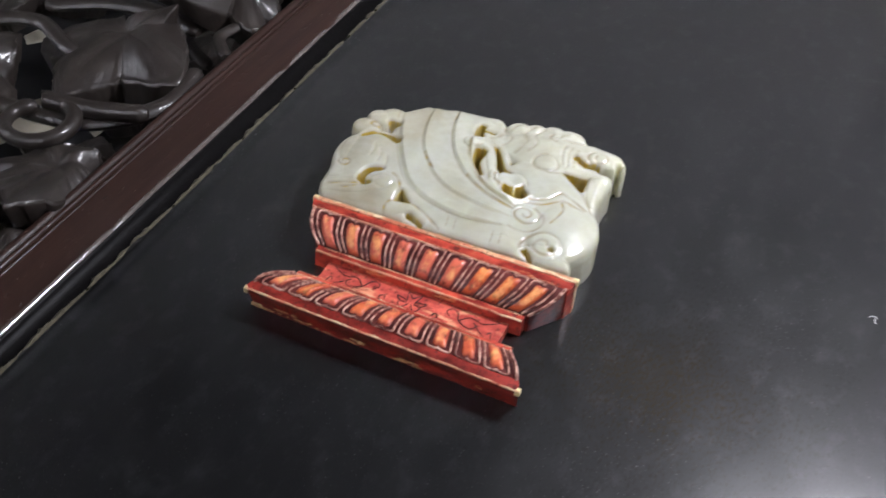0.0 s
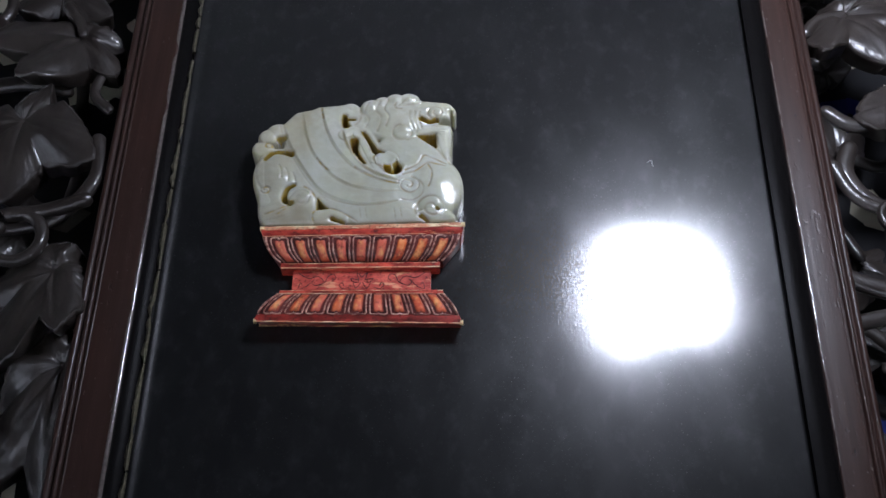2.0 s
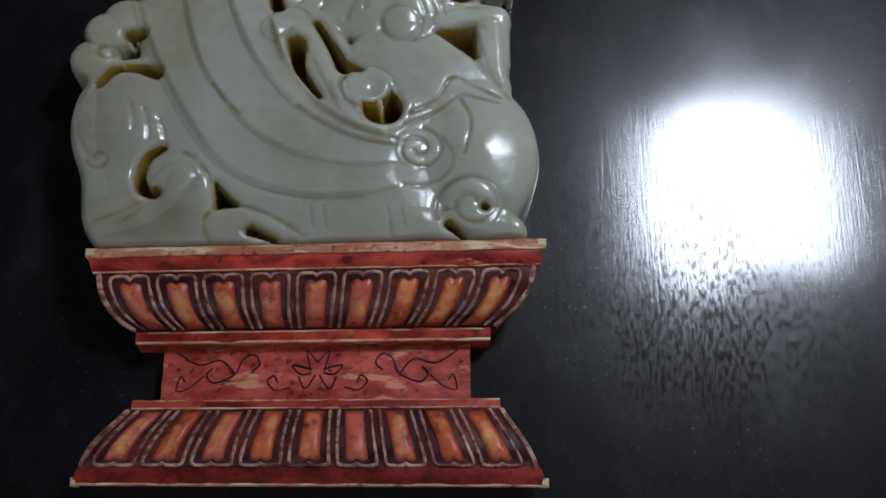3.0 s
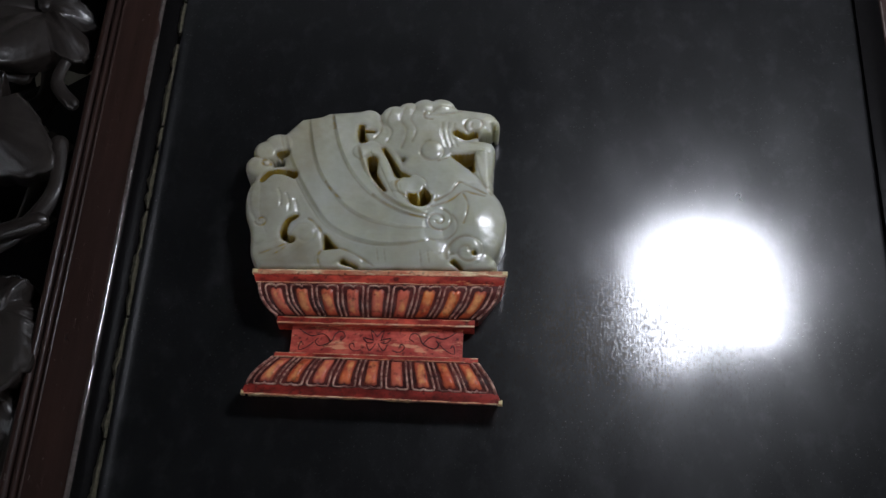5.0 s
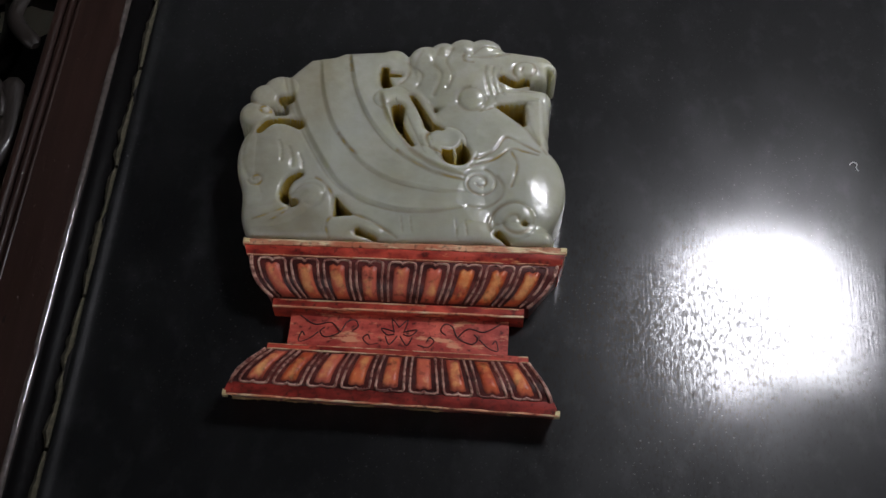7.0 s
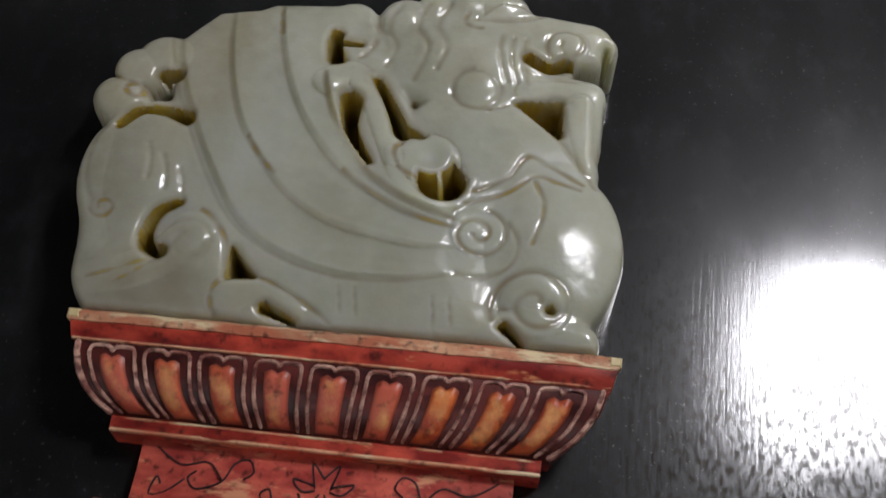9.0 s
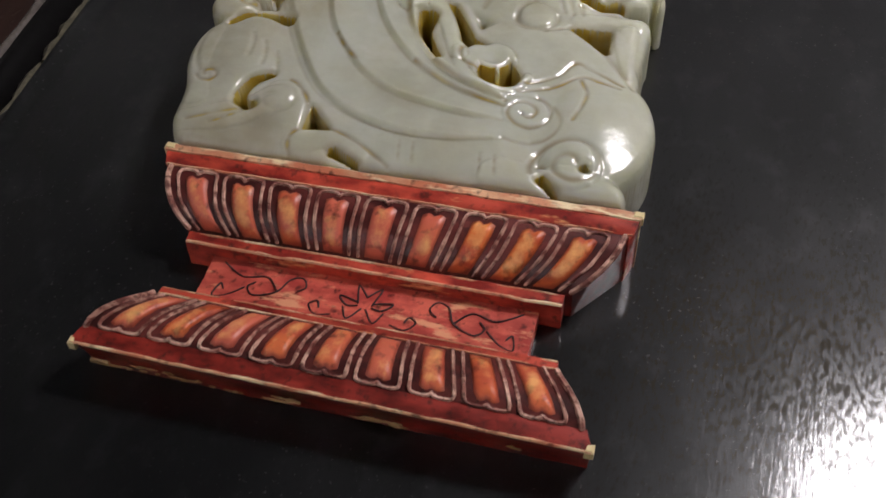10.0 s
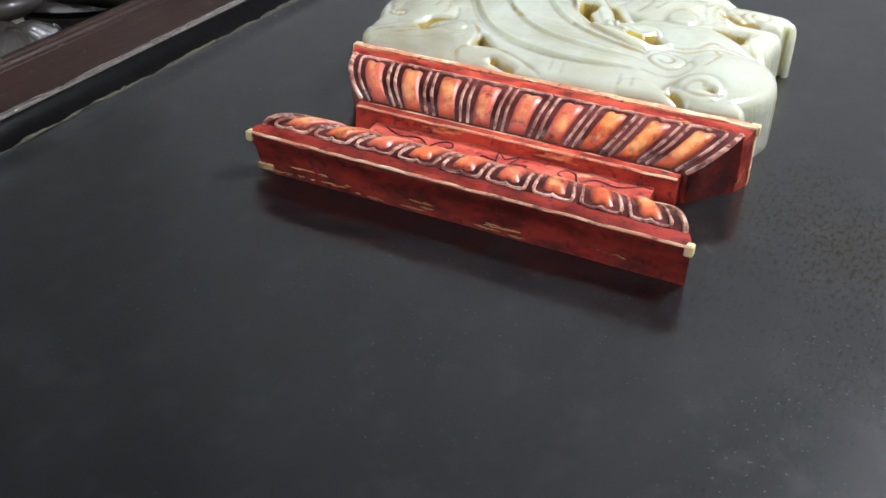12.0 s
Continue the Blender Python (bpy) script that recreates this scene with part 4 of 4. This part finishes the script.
# ---- the jade beast ----
def jade():
    step = 0.0024
    x0, x1, y0, y1 = -0.56, 0.44, 0.385, 1.16
    nx, ny = int((x1 - x0) / step) + 1, int((y1 - y0) / step) + 1
    PX, PY = np.meshgrid(np.linspace(x0, x1, nx), np.linspace(y0, y1, ny))
    X, Y = (PX - 0.005) / 0.985, 0.415 + (PY - 0.425) / 0.905  # the carving's own grid

    def disc(cx, cy, rx, ry=None, rot=0.0):
        ry = ry or rx
        c, s = math.cos(math.radians(rot)), math.sin(math.radians(rot))
        u, w = ((X - cx) * c + (Y - cy) * s) / rx, (-(X - cx) * s + (Y - cy) * c) / ry
        return (np.sqrt(u * u + w * w + 1e-9) - 1) * min(rx, ry)

    def near(line):
        """The distance to a polyline and the share of its length there."""
        best, where = np.full(X.shape, 9.0), np.zeros(X.shape)
        n = len(line) - 1
        for i in range(n):
            a, b = line[i], line[i + 1]
            d = b - a
            t = np.clip(((X - a[0]) * d[0] + (Y - a[1]) * d[1]) / (d @ d + 1e-12), 0, 1)
            q = np.hypot(X - a[0] - t * d[0], Y - a[1] - t * d[1])
            where = np.where(q < best, (i + t) / n, where)
            best = np.minimum(best, q)
        return best, where

    def rod(points, r0, r1=None):
        d, t = near(np.array(points, float) if len(points) < 3 else smooth_line(points, 6))
        return d - (r0 + ((r0 if r1 is None else r1) - r0) * t)

    def union(a, b, k=0.012):
        h = np.clip(0.5 + 0.5 * (b - a) / k, 0, 1)
        return b + (a - b) * h - k * h * (1 - h)

    def poly(points, r):
        pts = np.array(points, float)
        n = len(pts)
        d, inside = np.full(X.shape, 9.0), np.zeros(X.shape, bool)
        for i in range(n):
            a, b = pts[i], pts[(i + 1) % n]
            e = b - a
            t = np.clip(((X - a[0]) * e[0] + (Y - a[1]) * e[1]) / (e @ e), 0, 1)
            d = np.minimum(d, np.hypot(X - a[0] - t * e[0], Y - a[1] - t * e[1]))
            cross = ((a[1] > Y) != (b[1] > Y)) & (X < e[0] * (Y - a[1]) / (e[1] if abs(e[1]) > 1e-9 else 1e-9) + a[0])
            inside ^= cross
        return np.where(inside, -d, d) - r

    # outline: rump, tail, wing, body, head, jaw, neck, chest and foot
    rump = union(disc(-0.366, 0.665, 0.118, 0.165, 4), disc(-0.352, 0.490, 0.096, 0.110), 0.05)
    tail = np.minimum.reduce([disc(-0.452, 0.824, 0.050), disc(-0.432, 0.890, 0.049), disc(-0.394, 0.918, 0.054)])
    wing = poly([(-0.366, 0.955), (-0.345, 0.985), (-0.315, 1.024), (-0.250, 1.040), (-0.225, 1.056), (-0.10, 1.072), (-0.05, 1.03), (0.10, 0.70), (0.12, 0.45), (-0.30, 0.45)], 0.016)
    curl = disc(-0.086, 1.054, 0.042)
    head = union(disc(0.130, 0.995, 0.175, 0.122, 8), np.minimum.reduce([disc(0.004, 1.066, 0.052), disc(0.052, 1.092, 0.044), disc(0.108, 1.104, 0.050), disc(0.165, 1.104, 0.054)]))
    snout = np.minimum(rod([(0.20, 1.056), (0.318, 1.052)], 0.060, 0.050), rod([(0.346, 1.075), (0.364, 1.056), (0.365, 1.040)], 0.012, 0.007))
    jaw = np.minimum(rod([(0.22, 0.935), (0.325, 0.935)], 0.045, 0.036), rod([(0.325, 0.92), (0.330, 0.85), (0.335, 0.76)], 0.034, 0.022))
    neck = disc(0.190, 0.800, 0.165, 0.150)
    chest = disc(0.298, 0.612, 0.110, 0.165)
    foot = rod([(0.16, 0.450), (0.345, 0.447)], 0.036)
    body = poly([(-0.36, 0.42), (0.20, 0.42), (0.25, 0.80), (-0.30, 0.80)], 0.02)
    d = rump
    for part_of in (tail, wing, body, curl, head, snout, jaw, neck, chest, foot):
        d = union(d, part_of)
    d = np.maximum(d, -rod([(0.354, 1.040), (0.352, 0.985)], 0.0055))
    d = np.maximum(d, -rod([(0.43, 0.70), (0.385, 0.80), (0.415, 0.90)], 0.030))
    floor_line = 0.424 + 0.033 * PX
    d = np.maximum(d, floor_line - PY)

    # pierced places
    holes = np.minimum.reduce([
        rod([(-0.434, 0.760), (-0.405, 0.796), (-0.365, 0.800), (-0.328, 0.788)], 0.007, 0.013),
        rod([(-0.388, 0.876), (-0.362, 0.882)], 0.007, 0.009),
        rod([(-0.302, 0.612), (-0.328, 0.588), (-0.338, 0.552), (-0.330, 0.520), (-0.309, 0.511)], 0.006, 0.013),
        poly([(-0.197, 0.533), (-0.196, 0.484), (-0.158, 0.489)], 0.003),
        rod([(-0.109, 1.004), (-0.108, 0.975), (-0.100, 0.945)], 0.010, 0.014),
        rod([(-0.104, 0.985), (-0.066, 0.989)], 0.008, 0.004),
        rod([(-0.060, 0.852), (-0.051, 0.790), (-0.012, 0.724)], 0.017, 0.005),
        rod([(-0.024, 0.908), (0.010, 0.850), (0.031, 0.803)], 0.007, 0.014),
        rod([(0.034, 0.812), (0.064, 0.796)], 0.010, 0.005),
        np.maximum(np.maximum(disc(0.108, 0.706, 0.037, 0.041, -10), -disc(0.080, 0.757, 0.045)), -rod([(0.098, 0.73), (0.108, 0.702)], 0.007, 0.003)),
        rod([(0.224, 0.994), (0.258, 0.981), (0.288, 0.997)], 0.011, 0.010),
        poly([(0.215, 0.893), (0.283, 0.906), (0.287, 0.834)], 0.004),
        rod([(-0.130, 0.437), (-0.084, 0.419)], 0.009, 0.003),
        rod([(0.234, 0.452), (0.262, 0.428)], 0.008, 0.003),
        disc(0.301, 0.487, 0.007),
    ])

    # relief
    def dome(q, height, width):
        t = np.clip(-q / width, 0, 1)
        return height * np.sqrt(np.clip(1 - (1 - t) ** 2, 0, 1))

    def swell(q, height, width):
        t = np.clip(-q / width, 0, 1)
        return height * t * t * (3 - 2 * t)

    base = 0.100 + dome(d, 0.022, 0.018) + 0.018 * np.clip(-d / 0.12, 0, 1) ** 0.7
    z = base + 0.030 * np.sin(np.clip(-chest / 0.11, 0, 1) * math.pi / 2) + swell(rump, 0.012, 0.11) + swell(disc(-0.262, 0.530, 0.080, 0.085), 0.014, 0.06)
    z += swell(head, 0.012, 0.09) + dome(disc(0.142, 0.910, 0.035), 0.013, 0.032) + dome(disc(0.287, 1.032, 0.036), 0.010, 0.03)
    z += dome(disc(0.180, 1.095, 0.044, 0.017, 10), 0.009, 0.016) + swell(disc(0.165, 1.118, 0.080, 0.028, 6), 0.006, 0.02)
    z += dome(rod([(-0.100, 0.886), (-0.066, 0.915), (-0.026, 0.865), (0.004, 0.795), (0.026, 0.735)], 0.030, 0.017), 0.013, 0.022)
    spoon = disc(0.082, 0.745, 0.052, 0.058, 15)
    z += dome(spoon, 0.018, 0.020) - 0.013 * np.exp(-((X - 0.092) ** 2 + (Y - 0.738) ** 2) / 0.022**2)
    z += dome(rod([(0.022, 0.755), (0.040, 0.695), (0.090, 0.655), (0.142, 0.668), (0.160, 0.715)], 0.014, 0.009), 0.007, 0.012)
    z += dome(disc(0.176, 0.614, 0.043), 0.006, 0.03) + dome(disc(0.276, 0.492, 0.055), 0.015, 0.038) + dome(foot, 0.008, 0.03)
    z += dome(np.minimum.reduce([disc(-0.452, 0.806, 0.046), disc(-0.430, 0.884, 0.044), disc(-0.390, 0.914, 0.046)]), 0.008, 0.04)
    z += dome(rod([(-0.472, 0.72), (-0.455, 0.60), (-0.42, 0.52)], 0.036, 0.026), 0.006, 0.03)
    z += dome(rod([(-0.420, 0.452), (-0.350, 0.470), (-0.292, 0.512), (-0.262, 0.560)], 0.030, 0.036), 0.007, 0.028)
    z += dome(rod([(-0.196, 0.440), (-0.150, 0.462), (-0.085, 0.440)], 0.030, 0.018), 0.007, 0.024)
    z += dome(rod([(0.315, 0.900), (0.322, 0.845), (0.338, 0.775)], 0.026, 0.014), 0.010, 0.022)
    z += dome(rod([(0.225, 0.920), (0.285, 0.934), (0.338, 0.930)], 0.020, 0.016), 0.006, 0.016)

    z = base + 0.60 * (z - base)

    # feathers of the wing: each rises a little towards its lower edge
    f1 = smooth_line([(-0.374, 0.965), (-0.344, 0.859), (-0.297, 0.754), (-0.243, 0.655), (-0.192, 0.583), (-0.119, 0.533), (-0.026, 0.509), (0.061, 0.513), (0.146, 0.530)], 6)
    f2 = smooth_line([(-0.298, 1.045), (-0.269, 0.895), (-0.233, 0.787), (-0.185, 0.710), (-0.131, 0.648), (-0.060, 0.604), (0.005, 0.588), (0.070, 0.577), (0.140, 0.580)], 6)
    f3 = smooth_line([(-0.214, 1.06), (-0.205, 1.015), (-0.177, 0.908), (-0.132, 0.808), (-0.071, 0.726), (-0.007, 0.672), (0.062, 0.636), (0.136, 0.619)], 6)
    f4 = smooth_line([(-0.112, 0.905), (-0.085, 0.82), (-0.02, 0.715), (0.06, 0.655), (0.135, 0.634)], 6)
    for line, depth in ((f1, 0.008), (f2, 0.008), (f3, 0.009), (f4, 0.012)):
        q, t = near(line)
        # which side of the line: towards the head is up
        k = np.clip((t * (len(line) - 1)).astype(int), 0, len(line) - 2)
        dirs = np.diff(line, axis=0)
        side = dirs[k, 0] * (Y - line[k, 1]) - dirs[k, 1] * (X - line[k, 0])
        fade = np.clip((t - 0.0) * 12, 0, 1) * np.clip((1 - t) * 8, 0.1, 1)
        blend = np.clip(0.5 + np.sign(side) * q / 0.012, 0, 1)
        z += (blend * depth * np.exp(-q / 0.055) - (1 - blend) * 0.3 * depth * np.exp(-q / 0.016)) * fade
    brown_tint = np.zeros(X.shape)

    def carve(line, depth, width=0.0055, stain=0.35, soft=None):
        nonlocal z, brown_tint
        q, t = near(line)
        uneven = 0.8 + 0.2 * np.sin(t * 9.0 + 40 * line[0][0]) * np.sin(t * 23.0)
        z -= 0.62 * min(depth, 0.0055) * uneven * np.exp(-((q / width) ** 2))
        stain = min(0.95, 0.02 + 2.4 * stain) * (0.45 + 0.6 * np.sin(t * 7 + 70 * line[0][1]) ** 2)
        brown_tint = np.maximum(brown_tint, stain * np.exp(-((q / (soft or width * 0.85)) ** 2)))

    carve(f1 + np.array((-0.016, -0.004)), 0.003, 0.004, 0.08)
    for line in (f1, f2):
        carve(line, 0.0016, 0.004, 0.06)
    carve(f3[:9], 0.0025, 0.004, 0.35)
    carve(f3[26:], 0.004, 0.0045, 0.45)
    carve(f4, 0.004, 0.005, 0.25)
    carve(bezier((-0.214, 0.752), (-0.190, 0.712), (-0.158, 0.682), n=10), 0.006, 0.0045, 0.85)
    carve(bezier((-0.212, 1.045), (-0.210, 1.02), (-0.204, 0.990), n=8), 0.005, 0.004, 0.7)
    carve(spiral(0.176, 0.614, 0.050, 0.008, 75, -1.6, 50), 0.007, 0.0042, 0.28)
    carve(spiral(0.276, 0.492, 0.070, 0.010, 205, -1.5, 50), 0.014, 0.006, 0.22)
    carve(smooth_line([(0.160, 0.694), (0.213, 0.732), (0.239, 0.776), (0.274, 0.764), (0.332, 0.735)], 5), 0.007, 0.0045, 0.30)
    carve(smooth_line([(0.150, 0.668), (0.216, 0.703), (0.254, 0.738), (0.291, 0.731), (0.328, 0.722)], 5), 0.006, 0.0045, 0.42)
    carve(smooth_line([(0.256, 0.728), (0.272, 0.690), (0.273, 0.650), (0.262, 0.600)], 5), 0.006, 0.0045, 0.45)
    carve(smooth_line([(0.222, 0.640), (0.240, 0.600), (0.232, 0.560), (0.190, 0.535), (0.150, 0.536)], 5), 0.004, 0.0045, 0.15)
    carve(bezier((0.226, 0.880), (0.28, 0.84), (0.352, 0.735), n=16), 0.010, 0.006, 0.18)
    carve(smooth_line([(0.165, 0.868), (0.190, 0.880), (0.212, 0.893)], 4), 0.008, 0.005, 0.2)
    carve(spiral(0.142, 0.910, 0.041, 0.041, 105, 0.75, 28), 0.010, 0.005, 0.10)
    carve(spiral(0.287, 1.032, 0.040, 0.012, 230, -1.2, 40), 0.008, 0.005, 0.20)
    for k in range(3):
        carve(bezier((0.172 + 0.021 * k, 1.030), (0.168 + 0.021 * k, 0.985), (0.190 + 0.018 * k, 0.935), n=12), 0.007, 0.005, 0.08)
    carve(bezier((0.125, 1.072), (0.170, 1.135), (0.235, 1.100), n=16), 0.010, 0.005, 0.12)
    carve(bezier((0.125, 1.072), (0.185, 1.062), (0.235, 1.100), n=16), 0.010, 0.005, 0.12)
    carve(bezier((0.110, 1.085), (0.095, 1.045), (0.135, 1.045), n=14), 0.008, 0.005, 0.25)
    carve(smooth_line([(0.040, 1.100), (0.026, 1.045), (0.050, 0.990), (0.034, 0.920)], 6), 0.012, 0.006, 0.08)
    carve(smooth_line([(0.075, 1.105), (0.060, 1.050), (0.082, 0.995), (0.070, 0.945)], 6), 0.010, 0.006, 0.08)
    carve(smooth_line([(-0.010, 1.085), (-0.024, 1.035), (-0.004, 0.990), (-0.018, 0.945)], 6), 0.010, 0.006, 0.10)
    carve(bezier((-0.045, 1.045), (-0.028, 1.00), (-0.062, 0.955), n=14), 0.010, 0.006, 0.2)
    carve(bezier((0.215, 0.965), (0.28, 0.950), (0.345, 0.965), n=14), 0.007, 0.005, 0.12)
    carve(spiral(0.078, 0.752, 0.052, 0.052, 150, 0.55, 30), 0.008, 0.005, 0.3)
    carve(bezier((-0.258, 0.598), (-0.205, 0.565), (-0.198, 0.500), n=16), 0.010, 0.006, 0.35)
    carve(bezier((-0.198, 0.484), (-0.228, 0.455), (-0.205, 0.415), n=10), 0.010, 0.006, 0.45)
    carve(bezier((-0.160, 0.488), (-0.11, 0.482), (-0.030, 0.425), n=14), 0.006, 0.005, 0.35)
    carve(spiral(-0.268, 0.530, 0.050, 0.014, 160, -1.1, 34), 0.008, 0.006, 0.10)
    carve(bezier((-0.410, 0.452), (-0.345, 0.472), (-0.302, 0.507), n=12), 0.007, 0.005, 0.45)
    carve(bezier((-0.365, 0.448), (-0.335, 0.464), (-0.318, 0.487), n=10), 0.005, 0.004, 0.5)
    carve(bezier((-0.455, 0.76), (-0.488, 0.67), (-0.440, 0.592), n=18), 0.008, 0.006, 0.08)
    carve(spiral(-0.418, 0.586, 0.022, 0.008, 200, 1.0, 20), 0.008, 0.005, 0.5)
    carve(spiral(-0.426, 0.834, 0.014, 0.014, 200, 0.9, 16), 0.008, 0.006, 0.5)
    for k in range(3):
        carve(bezier((-0.372 + 0.03 * k, 0.715 - 0.02 * k), (-0.357 + 0.03 * k, 0.685 - 0.02 * k), (-0.358 + 0.03 * k, 0.645 - 0.015 * k), n=8), 0.006, 0.005, 0.08)
    carve(bezier((-0.468, 0.862), (-0.44, 0.846), (-0.405, 0.848), n=10), 0.007, 0.005, 0.25)
    for x in (-0.023, 0.001, 0.120, 0.146):
        carve(np.array([(x, 0.488), (x + 0.008, 0.442)]), 0.0022, 0.0034, 0.14)

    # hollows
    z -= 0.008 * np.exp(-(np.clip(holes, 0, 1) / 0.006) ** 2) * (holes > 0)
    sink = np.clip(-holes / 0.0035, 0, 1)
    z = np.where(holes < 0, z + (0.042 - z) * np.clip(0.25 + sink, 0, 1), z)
    # hole walls coloured amber, as if light came through the stone
    brown_tint = np.maximum(brown_tint, np.where(holes < 0.002, 0.95, 0.55 * np.exp(-np.clip(holes, 0, 1) / 0.006)))
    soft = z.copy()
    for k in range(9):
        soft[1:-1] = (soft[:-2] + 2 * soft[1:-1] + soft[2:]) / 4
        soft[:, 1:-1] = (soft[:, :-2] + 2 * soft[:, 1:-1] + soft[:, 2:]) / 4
    # browner wherever the relief lies below its blurred copy
    brown_tint = np.maximum(brown_tint, 0.75 * np.clip((soft - z) / 0.0040 - 0.10, 0, 1))
    brown_tint = np.maximum(brown_tint, 0.42 * np.exp(-(((PX + 0.30) / 0.11) ** 2 + ((PY - floor_line - 0.03) / 0.12) ** 2)))
    brown_tint = np.maximum(brown_tint, 0.22 * np.exp(-(((PX + 0.40) / 0.10) ** 2 + ((PY - 0.62) / 0.17) ** 2)))
    # browner in a thin strip along the lower edge
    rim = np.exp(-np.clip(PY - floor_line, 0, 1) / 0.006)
    brown_tint = np.maximum(brown_tint, 0.5 * rim)

    keep = (d < 0)
    cell = keep[:-1, :-1] & keep[1:, :-1] & keep[:-1, 1:] & keep[1:, 1:]
    used = np.zeros(X.shape, bool)
    for a in (0, 1):
        for b in (0, 1):
            used[a : ny - 1 + a, b : nx - 1 + b] |= cell
    full = np.zeros(X.shape, int)
    full[:-1, :-1] += cell
    full[1:, :-1] += cell
    full[:-1, 1:] += cell
    full[1:, 1:] += cell
    rim_at = used & (full < 4)
    gy, gx = np.gradient(d, step)
    gl = np.sqrt(gx * gx + gy * gy) + 1e-6
    px = np.where(rim_at, PX - gx / gl * np.clip(d, -step, step), PX)
    py = np.where(rim_at, PY - gy / gl * np.clip(d, -step, step), PY)
    pz = np.where(rim_at, 0.096, z)
    index = -np.ones(X.shape, int)
    index[used] = np.arange(used.sum())
    verts = np.c_[px[used], py[used], pz[used]]
    jj, ii = np.nonzero(cell)
    quads = np.c_[index[jj, ii], index[jj, ii + 1], index[jj + 1, ii + 1], index[jj + 1, ii]]
    count = {}
    for q in quads.tolist():
        for k in range(4):
            e = (q[k], q[(k + 1) % 4])
            if (e[1], e[0]) in count:
                del count[(e[1], e[0])]
            else:
                count[e] = 1
    n = len(verts)
    sides = [(b, a, a + n, b + n) for a, b in count]
    under = (quads[:, ::-1] + n).tolist()
    verts = np.r_[verts, np.c_[verts[:, :2], np.full(n, 0.004)]]
    tint = np.r_[brown_tint[used], np.full(n, 0.15)]
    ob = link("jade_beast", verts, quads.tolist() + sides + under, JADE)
    layer = ob.data.attributes.new("brown_tint", "FLOAT", "POINT")
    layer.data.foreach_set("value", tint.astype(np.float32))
    tagged(ob, "pale greenish jade winged beast in pierced relief above red pedestal", "carving")


jade()


# ---- a fibre on the board ----
fibre = smooth_line([(1.196, 0.818, 0.0035), (1.206, 0.826, 0.005), (1.216, 0.820, 0.007), (1.213, 0.808, 0.006), (1.219, 0.800, 0.0035)], 6)
tagged(link("lint_fibre", *tube(fibre, 0.0014, 6), WALLM), "tiny curled white lint fibre lying on black lacquer", "lint")


# ---- the gilt stand higher on the board ----
def gilt_stand():
    up = 0.29
    g = thing("gilt_stand", (0.9, 2.910 + up, 0), label="gilt carved stand on short feet carrying a pale stone carving", category="stand")
    link("apron", *box(0.52, 1.08, 2.890 + up, 3.010 + up, 0, 0.080, 0.020), GILT, g)
    link("top_plate", *box(0.46, 1.13, 3.010 + up, 3.070 + up, 0, 0.105, 0.015), GILT, g)
    for x in (0.54, 0.78, 1.03):
        link("foot", *merge(box(x - 0.055, x + 0.055, 2.810 + up, 2.880 + up, 0, 0.075, 0.012), box(x - 0.075, x + 0.075, 2.795 + up, 2.825 + up, 0, 0.085, 0.012)), GILT, g)
    rnd = random.Random(3)
    for i in range(9):
        x = 0.54 + 0.065 * i
        line = spiral(x, 2.935 + up + rnd.uniform(-0.015, 0.015), 0.034, 0.008, rnd.uniform(0, 360), rnd.choice((-1.2, 1.2)), 20)
        link("scroll", *tube(np.c_[line, np.full(len(line), 0.088)], 0.012, 6), GILT, g)
    for x in (0.50, 0.60, 0.72, 0.84, 0.97, 1.07):
        curl = spiral(x, 2.832 + up, 0.040, 0.008, 90, 1.3 if x < 0.8 else -1.3, 24)
        link("scroll", *tube(np.c_[curl, 0.050 + 0.030 * np.linspace(0, 1, len(curl))], 0.013, 6), GILT, g)
    for x in (0.66, 0.905):
        arch = [(x - 0.07, 2.850 + up, 0.03), (x - 0.035, 2.868 + up, 0.06), (x, 2.858 + up, 0.07), (x + 0.035, 2.868 + up, 0.06), (x + 0.07, 2.850 + up, 0.03)]
        link("apron_arch", *tube(smooth_line(arch, 5), 0.014, 6), GILT, g)
    v, f = [], []
    n = 14
    for j in range(n):
        for i in range(n):
            x, y = 0.54 + 0.5 * i / (n - 1), 3.070 + up + 0.30 * j / (n - 1)
            u, w = 2 * i / (n - 1) - 1, j / (n - 1)
            v.append((0.79 + (x - 0.79) * (1 - 0.5 * w * w), y, 0.03 + 0.07 * (1 - u**4) * (1 - w**4) + 0.02 * noise.noise(Vector((x * 14, y * 14, 1)))))
    f = [(j * n + i, j * n + i + 1, (j + 1) * n + i + 1, (j + 1) * n + i) for j in range(n - 1) for i in range(n - 1)]
    k = len(v)
    v += [(x, y, 0) for x, y, z in v]
    edge = [i for i in range(n)] + [j * n + n - 1 for j in range(1, n)] + [(n - 1) * n + i for i in range(n - 2, -1, -1)] + [j * n for j in range(n - 2, 0, -1)]
    f += [(a, b, b + k, a + k) for a, b in zip(edge, edge[1:] + edge[:1])]
    ob = link("stone_carving", v, f, STONE)
    tagged(ob, "pinkish pale soapstone carving set above the gilt stand", "carving")


gilt_stand()
